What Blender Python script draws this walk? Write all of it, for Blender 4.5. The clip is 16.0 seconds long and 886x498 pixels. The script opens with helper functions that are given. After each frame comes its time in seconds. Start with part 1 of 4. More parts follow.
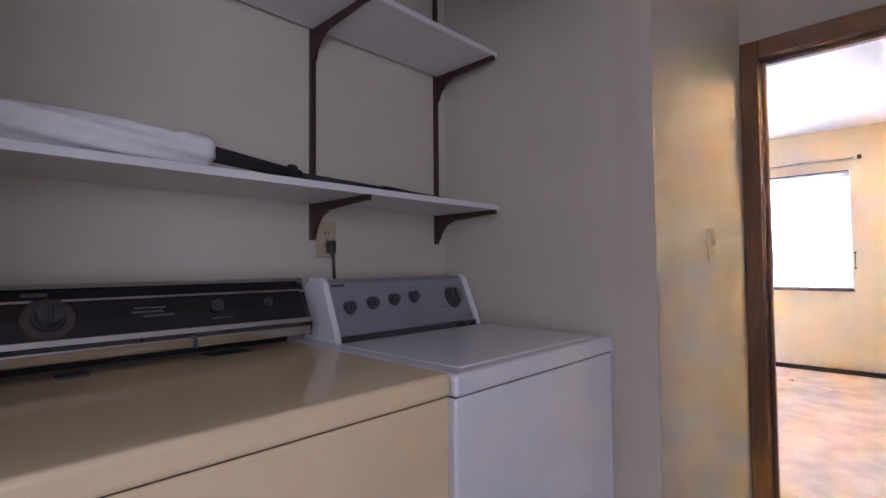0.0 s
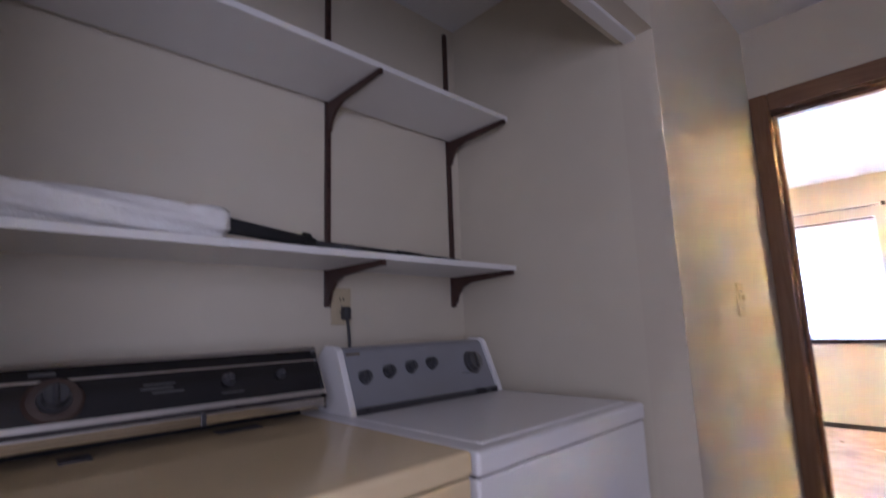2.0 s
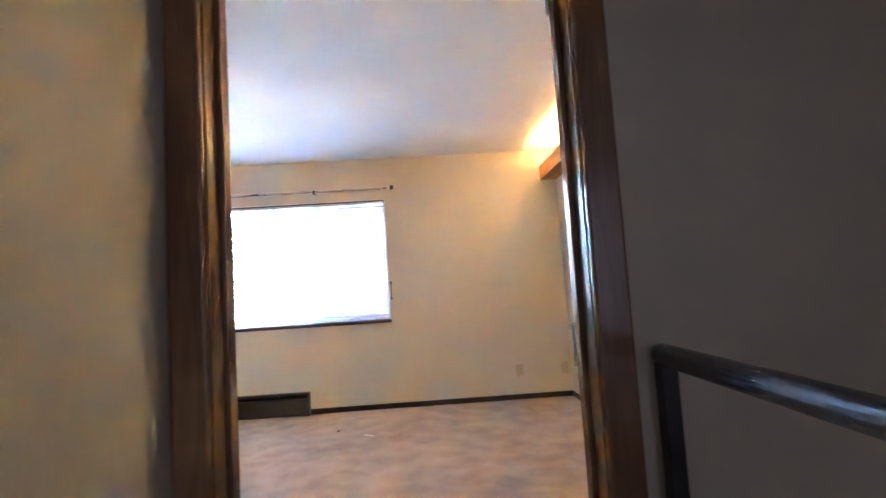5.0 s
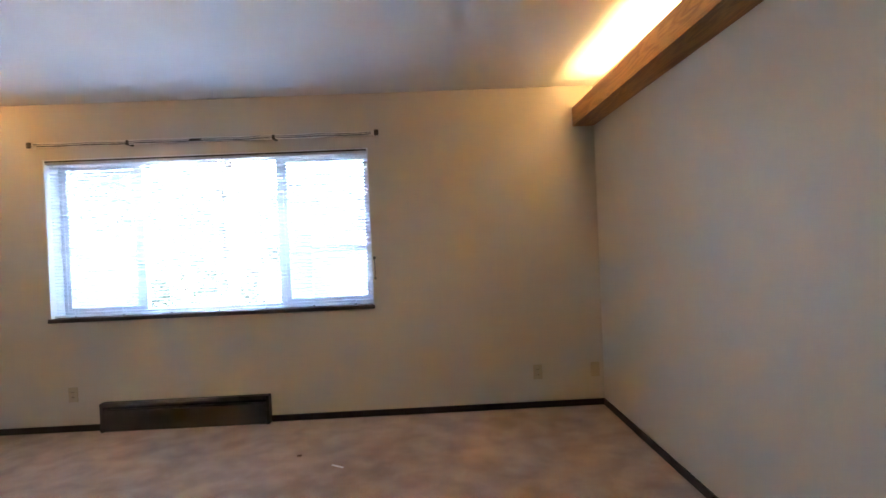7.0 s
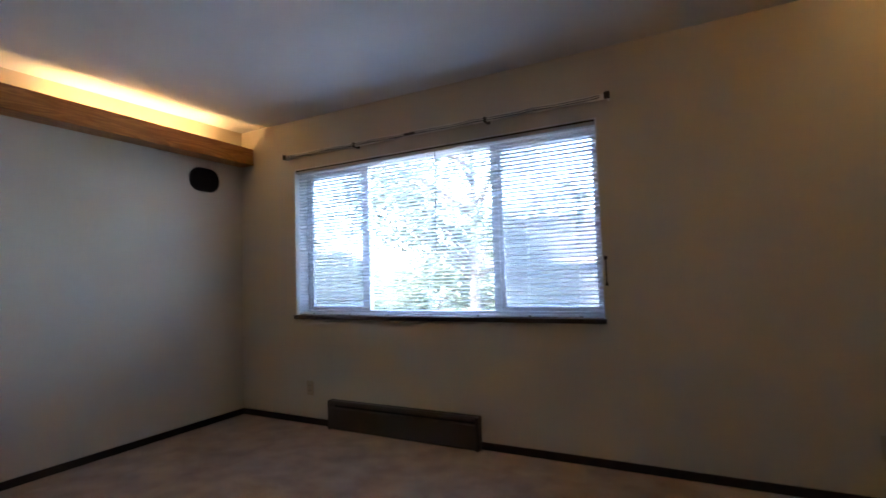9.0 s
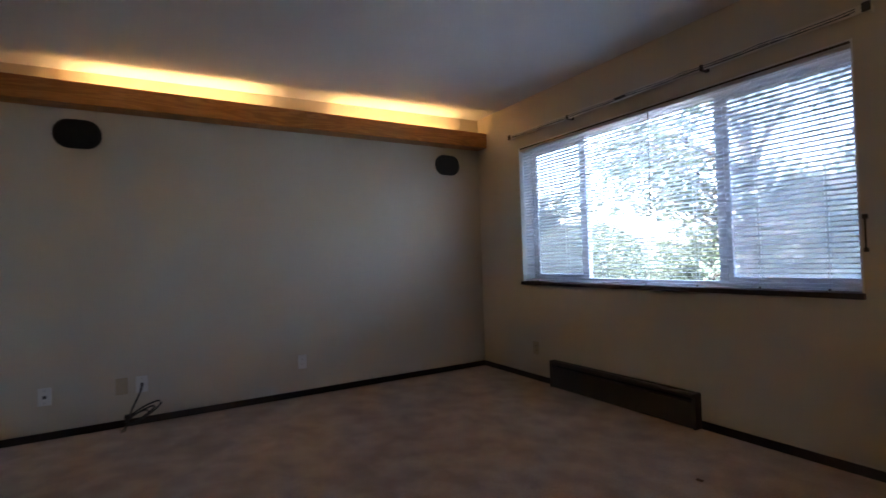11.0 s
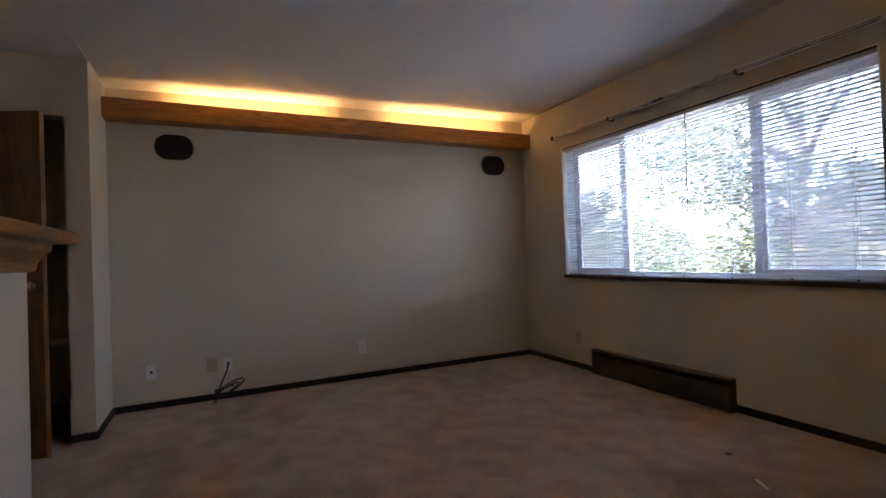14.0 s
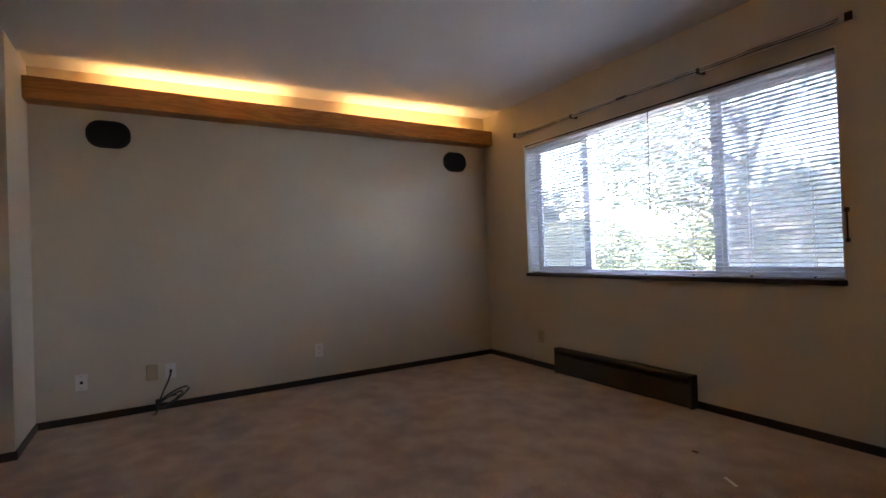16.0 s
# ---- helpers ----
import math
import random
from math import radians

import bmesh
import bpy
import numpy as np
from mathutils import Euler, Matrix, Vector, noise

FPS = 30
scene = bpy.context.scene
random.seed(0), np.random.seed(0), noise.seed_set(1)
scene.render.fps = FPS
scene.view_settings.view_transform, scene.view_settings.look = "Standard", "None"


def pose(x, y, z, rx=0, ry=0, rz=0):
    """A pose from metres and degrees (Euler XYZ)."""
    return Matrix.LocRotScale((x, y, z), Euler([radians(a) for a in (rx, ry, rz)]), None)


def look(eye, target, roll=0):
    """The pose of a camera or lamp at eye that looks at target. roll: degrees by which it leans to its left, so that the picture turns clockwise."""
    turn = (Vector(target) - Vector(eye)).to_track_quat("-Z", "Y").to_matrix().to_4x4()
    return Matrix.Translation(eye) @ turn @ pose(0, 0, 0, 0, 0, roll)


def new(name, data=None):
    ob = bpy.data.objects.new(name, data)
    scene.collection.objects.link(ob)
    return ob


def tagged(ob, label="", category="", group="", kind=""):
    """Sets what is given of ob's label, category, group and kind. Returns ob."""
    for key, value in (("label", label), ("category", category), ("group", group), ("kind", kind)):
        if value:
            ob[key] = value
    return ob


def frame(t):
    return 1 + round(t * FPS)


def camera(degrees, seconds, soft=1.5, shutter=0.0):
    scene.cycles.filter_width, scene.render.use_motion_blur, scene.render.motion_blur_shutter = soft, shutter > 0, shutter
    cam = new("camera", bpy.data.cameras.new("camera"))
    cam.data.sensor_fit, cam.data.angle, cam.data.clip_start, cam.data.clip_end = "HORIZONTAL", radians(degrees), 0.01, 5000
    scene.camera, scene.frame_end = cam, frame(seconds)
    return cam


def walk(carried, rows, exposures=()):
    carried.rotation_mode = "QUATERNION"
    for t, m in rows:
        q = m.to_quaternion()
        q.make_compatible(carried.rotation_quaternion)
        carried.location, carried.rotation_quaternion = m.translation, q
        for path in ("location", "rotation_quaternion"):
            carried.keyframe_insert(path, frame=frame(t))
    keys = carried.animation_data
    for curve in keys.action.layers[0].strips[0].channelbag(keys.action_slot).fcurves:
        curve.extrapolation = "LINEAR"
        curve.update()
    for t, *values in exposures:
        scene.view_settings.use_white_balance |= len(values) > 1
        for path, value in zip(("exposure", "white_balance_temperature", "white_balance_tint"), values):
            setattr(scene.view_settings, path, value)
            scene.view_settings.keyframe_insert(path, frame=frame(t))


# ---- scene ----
cam = camera(85.0, 16.0, soft=1.5, shutter=0.5)
EXPOSURES = [(0.0, 9.15, 5450, 22), (2.2, 9.2, 5450, 22), (3.0, 9.5, 5450, 20), (3.5, 9.3, 5500, 20), (4.0, 9.0, 5400, 18), (4.7, 8.2, 5400, 16), (6.8, 6.85, 5700, 16),
             (7.5, 6.2, 5750, 17), (8.5, 5.5, 5750, 16), (9.5, 5.0, 5750, 16), (10.2, 4.8, 5850, 17), (12.5, 4.9, 6300, 20), (16.0, 5.15, 6800, 22)]
PATH = [
    (0, (3.580, -6.459, 1.133), (2.189, -5.024, 1.200), -0.5),
    (0.5, (3.580, -6.455, 1.121), (2.185, -5.021, 1.119), -0.7),
    (1, (3.584, -6.446, 1.102), (2.177, -5.031, 0.977), -1.2),
    (1.5, (3.583, -6.462, 1.098), (2.184, -5.056, 0.835), -2.2),
    (2, (3.564, -6.436, 1.148), (2.142, -5.065, 1.459), -2.0),
    (2.5, (3.582, -6.419, 1.177), (2.093, -5.140, 1.564), -2.9),
    (3, (3.578, -6.255, 1.173), (2.277, -4.756, 1.417), -4.0),
    (3.5, (3.522, -6.014, 1.177), (2.890, -4.125, 1.359), -2.3),
    (4, (3.523, -5.631, 1.163), (3.328, -3.649, 1.346), -3.1),
    (4.6, (3.533, -5.200, 1.152), (3.599, -3.209, 1.321), -3.8),
    (7, (3.614, -3.813, 1.304), (3.663, -1.814, 1.286), -2.5),
    (7.5, (3.639, -3.562, 1.208), (3.425, -1.574, 1.178), -3.0),
    (8, (3.623, -3.336, 1.211), (3.152, -1.393, 1.164), -3.1),
    (8.5, (3.597, -3.183, 1.150), (2.900, -1.309, 1.179), -2.6),
    (9, (3.656, -3.037, 1.141), (2.727, -1.269, 1.255), -1.8),
    (9.5, (3.768, -2.905, 1.126), (2.593, -1.296, 1.297), -1.4),
    (10, (3.930, -2.805, 1.101), (2.479, -1.430, 1.180), -1.7),
    (10.2, (3.969, -2.811, 1.088), (2.442, -1.521, 1.148), -1.8),
    (12.5, (4.305, -3.138, 1.091), (2.482, -2.317, 1.139), -1.7),
    (13, (4.322, -3.151, 1.100), (2.501, -2.324, 1.132), -1.8),
    (13.5, (4.363, -3.121, 1.086), (2.548, -2.283, 1.118), -2.0),
    (14, (4.390, -3.103, 1.080), (2.585, -2.242, 1.109), -2.1),
    (14.5, (4.412, -3.062, 1.071), (2.615, -2.187, 1.100), -2.1),
    (15, (4.370, -3.041, 1.081), (2.590, -2.130, 1.100), -2.1),
    (15.5, (4.302, -3.069, 1.075), (2.553, -2.100, 1.094), -2.1),
    (16, (4.241, -3.092, 1.071), (2.523, -2.067, 1.091), -2.1),
]
walk(cam, [(t, look(eye, target, roll)) for t, eye, target, roll in PATH],
     exposures=EXPOSURES)

# ---- world, sun ----
world = bpy.data.worlds.new("sky")
scene.world = world
world.use_nodes = True
wn = world.node_tree.nodes
sky = wn.new("ShaderNodeTexSky")
sky.sky_type = "NISHITA"
sky.sun_disc = False
sky.sun_elevation = radians(42)
sky.sun_rotation = radians(207)
sky.air_density, sky.dust_density = 1.0, 3.0
wn["Background"].inputs["Strength"].default_value = 0.15
world.node_tree.links.new(sky.outputs[0], wn["Background"].inputs["Color"])
sun_data = bpy.data.lights.new("sun", "SUN")
sun_data.energy, sun_data.angle, sun_data.color = 0.5, radians(14), (1.0, 0.95, 0.88)
sun = new("sun", sun_data)
sun.matrix_world = look((-20, -40, 45), (0, 0, 0))

# unseen fill lamp, added to brighten the hall and laundry alcove
stair_light = bpy.data.lights.new("stair_fill_light", "AREA")
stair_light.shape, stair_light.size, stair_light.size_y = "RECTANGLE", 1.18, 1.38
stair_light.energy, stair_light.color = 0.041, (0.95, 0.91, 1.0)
stair_lamp = new("stair_fill_light", stair_light)
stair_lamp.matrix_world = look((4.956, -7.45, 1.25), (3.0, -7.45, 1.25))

# ---- materials ----


def node_mat(name, colour, rough=0.6, metal=0.0):
    m = bpy.data.materials.new(name)
    m.use_nodes = True
    b = m.node_tree.nodes["Principled BSDF"]
    b.inputs["Base Color"].default_value = (*colour, 1)
    b.inputs["Roughness"].default_value = rough
    b.inputs["Metallic"].default_value = metal
    return m, m.node_tree.nodes, m.node_tree.links, b


def surface(name, c1, c2, scale=3.0, rough=0.6, metal=0.0, bump=0.1, bump_scale=200.0, bump_dist=0.002, stretch=(1, 1, 1),
            detail=4.0, rough_var=0.1, fine=0.0):
    """Two colours mixed by broad noise, finer noise as relief, roughness uneven."""
    m, n, l, b = node_mat(name, c1, rough, metal)
    co = n.new("ShaderNodeTexCoord")
    mp = n.new("ShaderNodeMapping")
    mp.inputs["Scale"].default_value = stretch
    l.new(co.outputs["Object"], mp.inputs["Vector"])
    big = n.new("ShaderNodeTexNoise")
    big.inputs["Scale"].default_value, big.inputs["Detail"].default_value = scale, detail
    l.new(mp.outputs[0], big.inputs["Vector"])
    ramp = n.new("ShaderNodeValToRGB")
    ramp.color_ramp.elements[0].position, ramp.color_ramp.elements[1].position = 0.32, 0.68
    ramp.color_ramp.elements[0].color, ramp.color_ramp.elements[1].color = (*c1, 1), (*c2, 1)
    l.new(big.outputs["Fac"], ramp.inputs["Fac"])
    small = n.new("ShaderNodeTexNoise")
    small.inputs["Scale"].default_value, small.inputs["Detail"].default_value = bump_scale, 3.0
    l.new(mp.outputs[0], small.inputs["Vector"])
    if fine:
        mix = n.new("ShaderNodeMixRGB")
        mix.blend_type = "MULTIPLY"
        mix.inputs["Fac"].default_value = fine
        l.new(ramp.outputs[0], mix.inputs[1])
        l.new(small.outputs["Color"], mix.inputs[2])
        l.new(mix.outputs[0], b.inputs["Base Color"])
    else:
        l.new(ramp.outputs[0], b.inputs["Base Color"])
    if bump:
        bp = n.new("ShaderNodeBump")
        bp.inputs["Strength"].default_value, bp.inputs["Distance"].default_value = bump, bump_dist
        l.new(small.outputs["Fac"], bp.inputs["Height"])
        l.new(bp.outputs[0], b.inputs["Normal"])
    mr = n.new("ShaderNodeMapRange")
    mr.inputs["To Min"].default_value, mr.inputs["To Max"].default_value = max(0.02, rough - rough_var), min(1.0, rough + rough_var)
    l.new(big.outputs["Fac"], mr.inputs["Value"])
    l.new(mr.outputs[0], b.inputs["Roughness"])
    return m


def wood(name, c1, c2, axis, rough=0.45):
    """Oak: long grain along one axis, with darker pores."""
    m, n, l, b = node_mat(name, c1, rough)
    co = n.new("ShaderNodeTexCoord")
    mp = n.new("ShaderNodeMapping")
    sc = [9.0, 9.0, 9.0]
    sc[axis] = 0.9
    mp.inputs["Scale"].default_value = sc
    l.new(co.outputs["Object"], mp.inputs["Vector"])
    wave = n.new("ShaderNodeTexNoise")
    wave.inputs["Scale"].default_value, wave.inputs["Detail"].default_value, wave.inputs["Distortion"].default_value = 1.6, 3.0, 1.2
    l.new(mp.outputs[0], wave.inputs["Vector"])
    rings = n.new("ShaderNodeMath")
    rings.operation = "MULTIPLY"
    rings.inputs[1].default_value = 9.0
    l.new(wave.outputs["Fac"], rings.inputs[0])
    saw = n.new("ShaderNodeMath")
    saw.operation = "PINGPONG"
    saw.inputs[1].default_value = 1.0
    l.new(rings.outputs[0], saw.inputs[0])
    pores = n.new("ShaderNodeTexNoise")
    pores.inputs["Scale"].default_value, pores.inputs["Detail"].default_value = 14.0, 4.0
    l.new(mp.outputs[0], pores.inputs["Vector"])
    add = n.new("ShaderNodeMath")
    add.operation = "MULTIPLY"
    l.new(saw.outputs[0], add.inputs[0])
    l.new(pores.outputs["Fac"], add.inputs[1])
    ramp = n.new("ShaderNodeValToRGB")
    ramp.color_ramp.elements[0].color, ramp.color_ramp.elements[1].color = (*c2, 1), (*c1, 1)
    ramp.color_ramp.elements[0].position, ramp.color_ramp.elements[1].position = 0.02, 0.45
    l.new(add.outputs[0], ramp.inputs["Fac"])
    l.new(ramp.outputs[0], b.inputs["Base Color"])
    bp = n.new("ShaderNodeBump")
    bp.inputs["Strength"].default_value, bp.inputs["Distance"].default_value = 0.15, 0.001
    l.new(pores.outputs["Fac"], bp.inputs["Height"])
    l.new(bp.outputs[0], b.inputs["Normal"])
    return m


def carpet_material():
    m, n, l, b = node_mat("carpet_pile", (0.3, 0.2, 0.15), 0.95)
    b.inputs["Sheen Weight"].default_value = 0.25
    co = n.new("ShaderNodeTexCoord")
    patches = n.new("ShaderNodeTexNoise")
    patches.inputs["Scale"].default_value, patches.inputs["Detail"].default_value, patches.inputs["Distortion"].default_value = 5.5, 12.0, 0.2
    mp = n.new("ShaderNodeMapping")
    mp.inputs["Scale"].default_value = (1.0, 1.05, 1.0)
    l.new(co.outputs["Object"], mp.inputs["Vector"])
    l.new(mp.outputs[0], patches.inputs["Vector"])
    ramp = n.new("ShaderNodeValToRGB")
    e = ramp.color_ramp.elements
    e[0].position, e[0].color = 0.34, (0.325, 0.228, 0.169, 1)
    e[1].position, e[1].color = 0.66, (0.47, 0.348, 0.263, 1)
    mid = ramp.color_ramp.elements.new(0.5)
    mid.color = (0.40, 0.285, 0.212, 1)
    l.new(patches.outputs["Fac"], ramp.inputs["Fac"])
    tuft = n.new("ShaderNodeTexNoise")
    tuft.inputs["Scale"].default_value, tuft.inputs["Detail"].default_value = 130.0, 3.0
    l.new(co.outputs["Object"], tuft.inputs["Vector"])
    mix = n.new("ShaderNodeMixRGB")
    mix.blend_type = "OVERLAY"
    mix.inputs["Fac"].default_value = 0.45
    l.new(ramp.outputs[0], mix.inputs[1])
    l.new(tuft.outputs["Fac"], mix.inputs[2])
    worn = n.new("ShaderNodeTexNoise")
    worn.inputs["Scale"].default_value, worn.inputs["Detail"].default_value = 1.1, 3.0
    l.new(co.outputs["Object"], worn.inputs["Vector"])
    wide = n.new("ShaderNodeMixRGB")
    wide.blend_type = "SOFT_LIGHT"
    wide.inputs["Fac"].default_value = 0.6
    l.new(mix.outputs[0], wide.inputs[1])
    l.new(worn.outputs["Fac"], wide.inputs[2])
    l.new(wide.outputs[0], b.inputs["Base Color"])
    bp = n.new("ShaderNodeBump")
    bp.inputs["Strength"].default_value, bp.inputs["Distance"].default_value = 0.6, 0.008
    l.new(tuft.outputs["Fac"], bp.inputs["Height"])
    l.new(bp.outputs[0], b.inputs["Normal"])
    return m


WALL = surface("cream_wall_paint", (0.61, 0.55, 0.445), (0.66, 0.60, 0.49), 1.3, 0.55, bump=0.25, bump_scale=260, bump_dist=0.0015)
WALL_WHITE = surface("white_wall_paint", (0.63, 0.575, 0.465), (0.68, 0.625, 0.51), 1.3, 0.5, bump=0.25, bump_scale=260, bump_dist=0.0015)
CEILING = surface("ceiling_paint", (0.79, 0.80, 0.81), (0.83, 0.84, 0.85), 2.0, 0.8, bump=0.35, bump_scale=140, bump_dist=0.003)
CARPET = carpet_material()
BASE = surface("dark_baseboard", (0.022, 0.014, 0.012), (0.035, 0.022, 0.017), 6, 0.45, bump=0.1)
OAK_Y = wood("oak_along_y", (0.50, 0.22, 0.055), (0.34, 0.135, 0.03), 1)
OAK_X = wood("oak_along_x", (0.40, 0.20, 0.075), (0.26, 0.12, 0.04), 0)
OAK_Z = wood("oak_door_z", (0.24, 0.105, 0.035), (0.16, 0.065, 0.02), 2)
CASING = wood("walnut_casing_z", (0.25, 0.138, 0.075), (0.215, 0.115, 0.062), 2, 0.24)
CASING_X = wood("walnut_casing_x", (0.25, 0.138, 0.075), (0.215, 0.115, 0.062), 0, 0.35)
SILL = surface("dark_sill", (0.05, 0.03, 0.022), (0.075, 0.045, 0.03), 5, 0.5, bump=0.1, stretch=(1, 6, 6))
HEATER = surface("heater_enamel", (0.05, 0.042, 0.036), (0.062, 0.052, 0.045), 4, 0.45, bump=0.05)
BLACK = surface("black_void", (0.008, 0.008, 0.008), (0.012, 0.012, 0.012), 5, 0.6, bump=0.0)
CLOTH_BLACK = surface("speaker_cloth", (0.012, 0.012, 0.013), (0.02, 0.02, 0.02), 20, 0.9, bump=0.5, bump_scale=500)
SLAT, sn, sl, sp = node_mat("blind_slat_vinyl", (0.84, 0.85, 0.86), 0.4)
slat_glow = sn.new("ShaderNodeBsdfTranslucent")
slat_glow.inputs["Color"].default_value = (0.84, 0.86, 0.88, 1)
slat_mix = sn.new("ShaderNodeMixShader")
slat_mix.inputs["Fac"].default_value = 0.6
sl.new(sp.outputs[0], slat_mix.inputs[1])
sl.new(slat_glow.outputs[0], slat_mix.inputs[2])
sl.new(slat_mix.outputs[0], sn["Material Output"].inputs["Surface"])
HEADRAIL = surface("headrail_enamel", (0.5, 0.5, 0.51), (0.55, 0.55, 0.56), 4, 0.4, bump=0.0)
ALU = surface("window_aluminium", (0.78, 0.79, 0.81), (0.82, 0.83, 0.85), 5, 0.4, metal=0.0, bump=0.0)
WHITE_TRIM = surface("white_enamel_trim", (0.78, 0.77, 0.75), (0.83, 0.82, 0.8), 4, 0.4, bump=0.05)
ROD = surface("cream_rod_enamel", (0.72, 0.68, 0.61), (0.78, 0.74, 0.67), 12, 0.4, bump=0.05)
BRONZE = surface("bronze_fitting", (0.05, 0.04, 0.03), (0.08, 0.06, 0.05), 15, 0.4, metal=0.6, bump=0.0)
PLATE = surface("white_plate", (0.78, 0.77, 0.74), (0.82, 0.81, 0.78), 6, 0.35, bump=0.0)
IVORY = surface("ivory_plate", (0.50, 0.42, 0.27), (0.54, 0.46, 0.31), 6, 0.35, bump=0.0)
DRYER = surface("almond_enamel", (0.78, 0.62, 0.37), (0.82, 0.66, 0.41), 1.5, 0.10, bump=0.04, bump_scale=90, rough_var=0.05)
WASHER = surface("white_enamel", (0.80, 0.79, 0.79), (0.84, 0.83, 0.83), 1.5, 0.2, bump=0.04, bump_scale=90, rough_var=0.05)
GLOSS_BLACK = surface("black_glass_panel", (0.008, 0.008, 0.010), (0.012, 0.012, 0.014), 3, 0.08, bump=0.0, rough_var=0.03)
CHROME = surface("chrome", (0.62, 0.60, 0.58), (0.7, 0.68, 0.66), 6, 0.14, metal=1.0, bump=0.0, rough_var=0.05)
STEEL = surface("brushed_steel", (0.20, 0.20, 0.22), (0.23, 0.23, 0.25), 2, 0.3, metal=1.0, bump=0.0, rough_var=0.02)
POST = surface("dark_post_metal", (0.03, 0.03, 0.033), (0.05, 0.05, 0.052), 8, 0.4, metal=0.6, bump=0.0)
GREY_PANEL = surface("grey_console", (0.23, 0.235, 0.26), (0.27, 0.275, 0.30), 4, 0.35, bump=0.0)
KNOB = surface("dark_knob_plastic", (0.045, 0.045, 0.05), (0.065, 0.065, 0.07), 10, 0.3, bump=0.0)
SHELF = surface("white_melamine", (0.76, 0.75, 0.74), (0.81, 0.80, 0.79), 3, 0.4, bump=0.05)
BRACKET = surface("brown_bracket_enamel", (0.045, 0.02, 0.016), (0.06, 0.028, 0.022), 10, 0.4, bump=0.0)
CLOTH = surface("white_cloth", (0.80, 0.78, 0.74), (0.86, 0.85, 0.82), 25, 0.9, bump=0.5, bump_scale=120, bump_dist=0.004)
CABLE = surface("dark_cable", (0.03, 0.03, 0.03), (0.06, 0.06, 0.06), 20, 0.5, bump=0.0)
PAPER = surface("paper_scrap", (0.8, 0.8, 0.78), (0.85, 0.85, 0.83), 20, 0.8, bump=0.1)
DEBRIS = surface("brown_debris", (0.12, 0.06, 0.03), (0.16, 0.09, 0.05), 20, 0.8, bump=0.1)
CARTON = surface("brown_cardboard", (0.20, 0.11, 0.055), (0.25, 0.145, 0.075), 6, 0.85, bump=0.2, bump_scale=90, stretch=(1, 1, 6))
OPAQUE_PANE = surface("opaque_white_pane", (0.72, 0.74, 0.76), (0.78, 0.8, 0.82), 8, 0.5, bump=0.2)
LABEL = surface("grey_print", (0.07, 0.07, 0.07), (0.09, 0.09, 0.09), 20, 0.5, bump=0.0)
AMBER = surface("amber_dial_ring", (0.06, 0.042, 0.036), (0.09, 0.06, 0.05), 20, 0.15, bump=0.0)
BARK = surface("bark", (0.085, 0.075, 0.065), (0.14, 0.125, 0.11), 6, 0.9, bump=0.8, bump_scale=25, bump_dist=0.02, stretch=(1, 1, 0.25))
LEAF = surface("green_leaf", (0.06, 0.085, 0.05), (0.11, 0.135, 0.08), 2.5, 0.55, bump=0.0)
LEAF_DARK = surface("dark_green_leaf", (0.035, 0.055, 0.035), (0.07, 0.095, 0.06), 2.5, 0.5, bump=0.0)
GRASS = surface("lawn", (0.06, 0.10, 0.03), (0.11, 0.15, 0.05), 0.6, 0.9, bump=0.6, bump_scale=60, bump_dist=0.03)
BOUNCE_SLAB = surface("pale_bounce_slab", (0.36, 0.35, 0.33), (0.44, 0.43, 0.41), 0.8, 0.85, bump=0.2, bump_scale=50, bump_dist=0.004)
SIDING = surface("grey_siding", (0.11, 0.115, 0.13), (0.15, 0.155, 0.17), 1.0, 0.7, bump=0.1)
ROOF = surface("grey_shingle", (0.05, 0.05, 0.055), (0.08, 0.08, 0.085), 3.0, 0.9, bump=0.5, bump_scale=30, bump_dist=0.01)
PALE = surface("pale_exterior_trim", (0.34, 0.35, 0.36), (0.4, 0.41, 0.42), 2.0, 0.6, bump=0.05)

GLASS, gn, gl, gb = node_mat("window_glass", (1, 1, 1), 0.0)
gb.inputs["Transmission Weight"].default_value = 1.0
gb.inputs["IOR"].default_value = 1.45

SCREEN, cn_, cl_, cp_ = node_mat("insect_screen", (0.66, 0.69, 0.72), 0.7)
see = cn_.new("ShaderNodeBsdfTransparent")
screen_mix = cn_.new("ShaderNodeMixShader")
screen_mix.inputs["Fac"].default_value = 0.45
cl_.new(see.outputs[0], screen_mix.inputs[1])
cl_.new(cp_.outputs[0], screen_mix.inputs[2])
cl_.new(screen_mix.outputs[0], cn_["Material Output"].inputs["Surface"])

TUBE, tn, tl, tb = node_mat("warm_tube", (1.0, 0.8, 0.5), 0.4)
tb.inputs["Emission Color"].default_value = (1.0, 0.62, 0.22, 1)
tb.inputs["Emission Strength"].default_value = 0.5

# ---- mesh helpers ----
BASES = {}


def thing(name, loc, label, category, group="", kind=""):
    ob = new(name)
    ob.empty_display_size = 0.05
    ob.location = loc
    BASES[ob.name] = Vector(loc)
    return tagged(ob, label, category, group, kind)


def part(name, bm, material, parent, label="", smooth=False):
    """Links a bmesh, given in world places, as one mesh under a thing or a part."""
    off = BASES[parent.name]
    bmesh.ops.translate(bm, verts=bm.verts, vec=-off)
    bmesh.ops.recalc_face_normals(bm, faces=bm.faces)
    me = bpy.data.meshes.new(name)
    bm.to_mesh(me)
    bm.free()
    me.materials.append(material)
    if smooth:
        for p in me.polygons:
            p.use_smooth = True
    ob = new(name, me)
    ob.parent = parent
    BASES[ob.name] = off
    return tagged(ob, label)


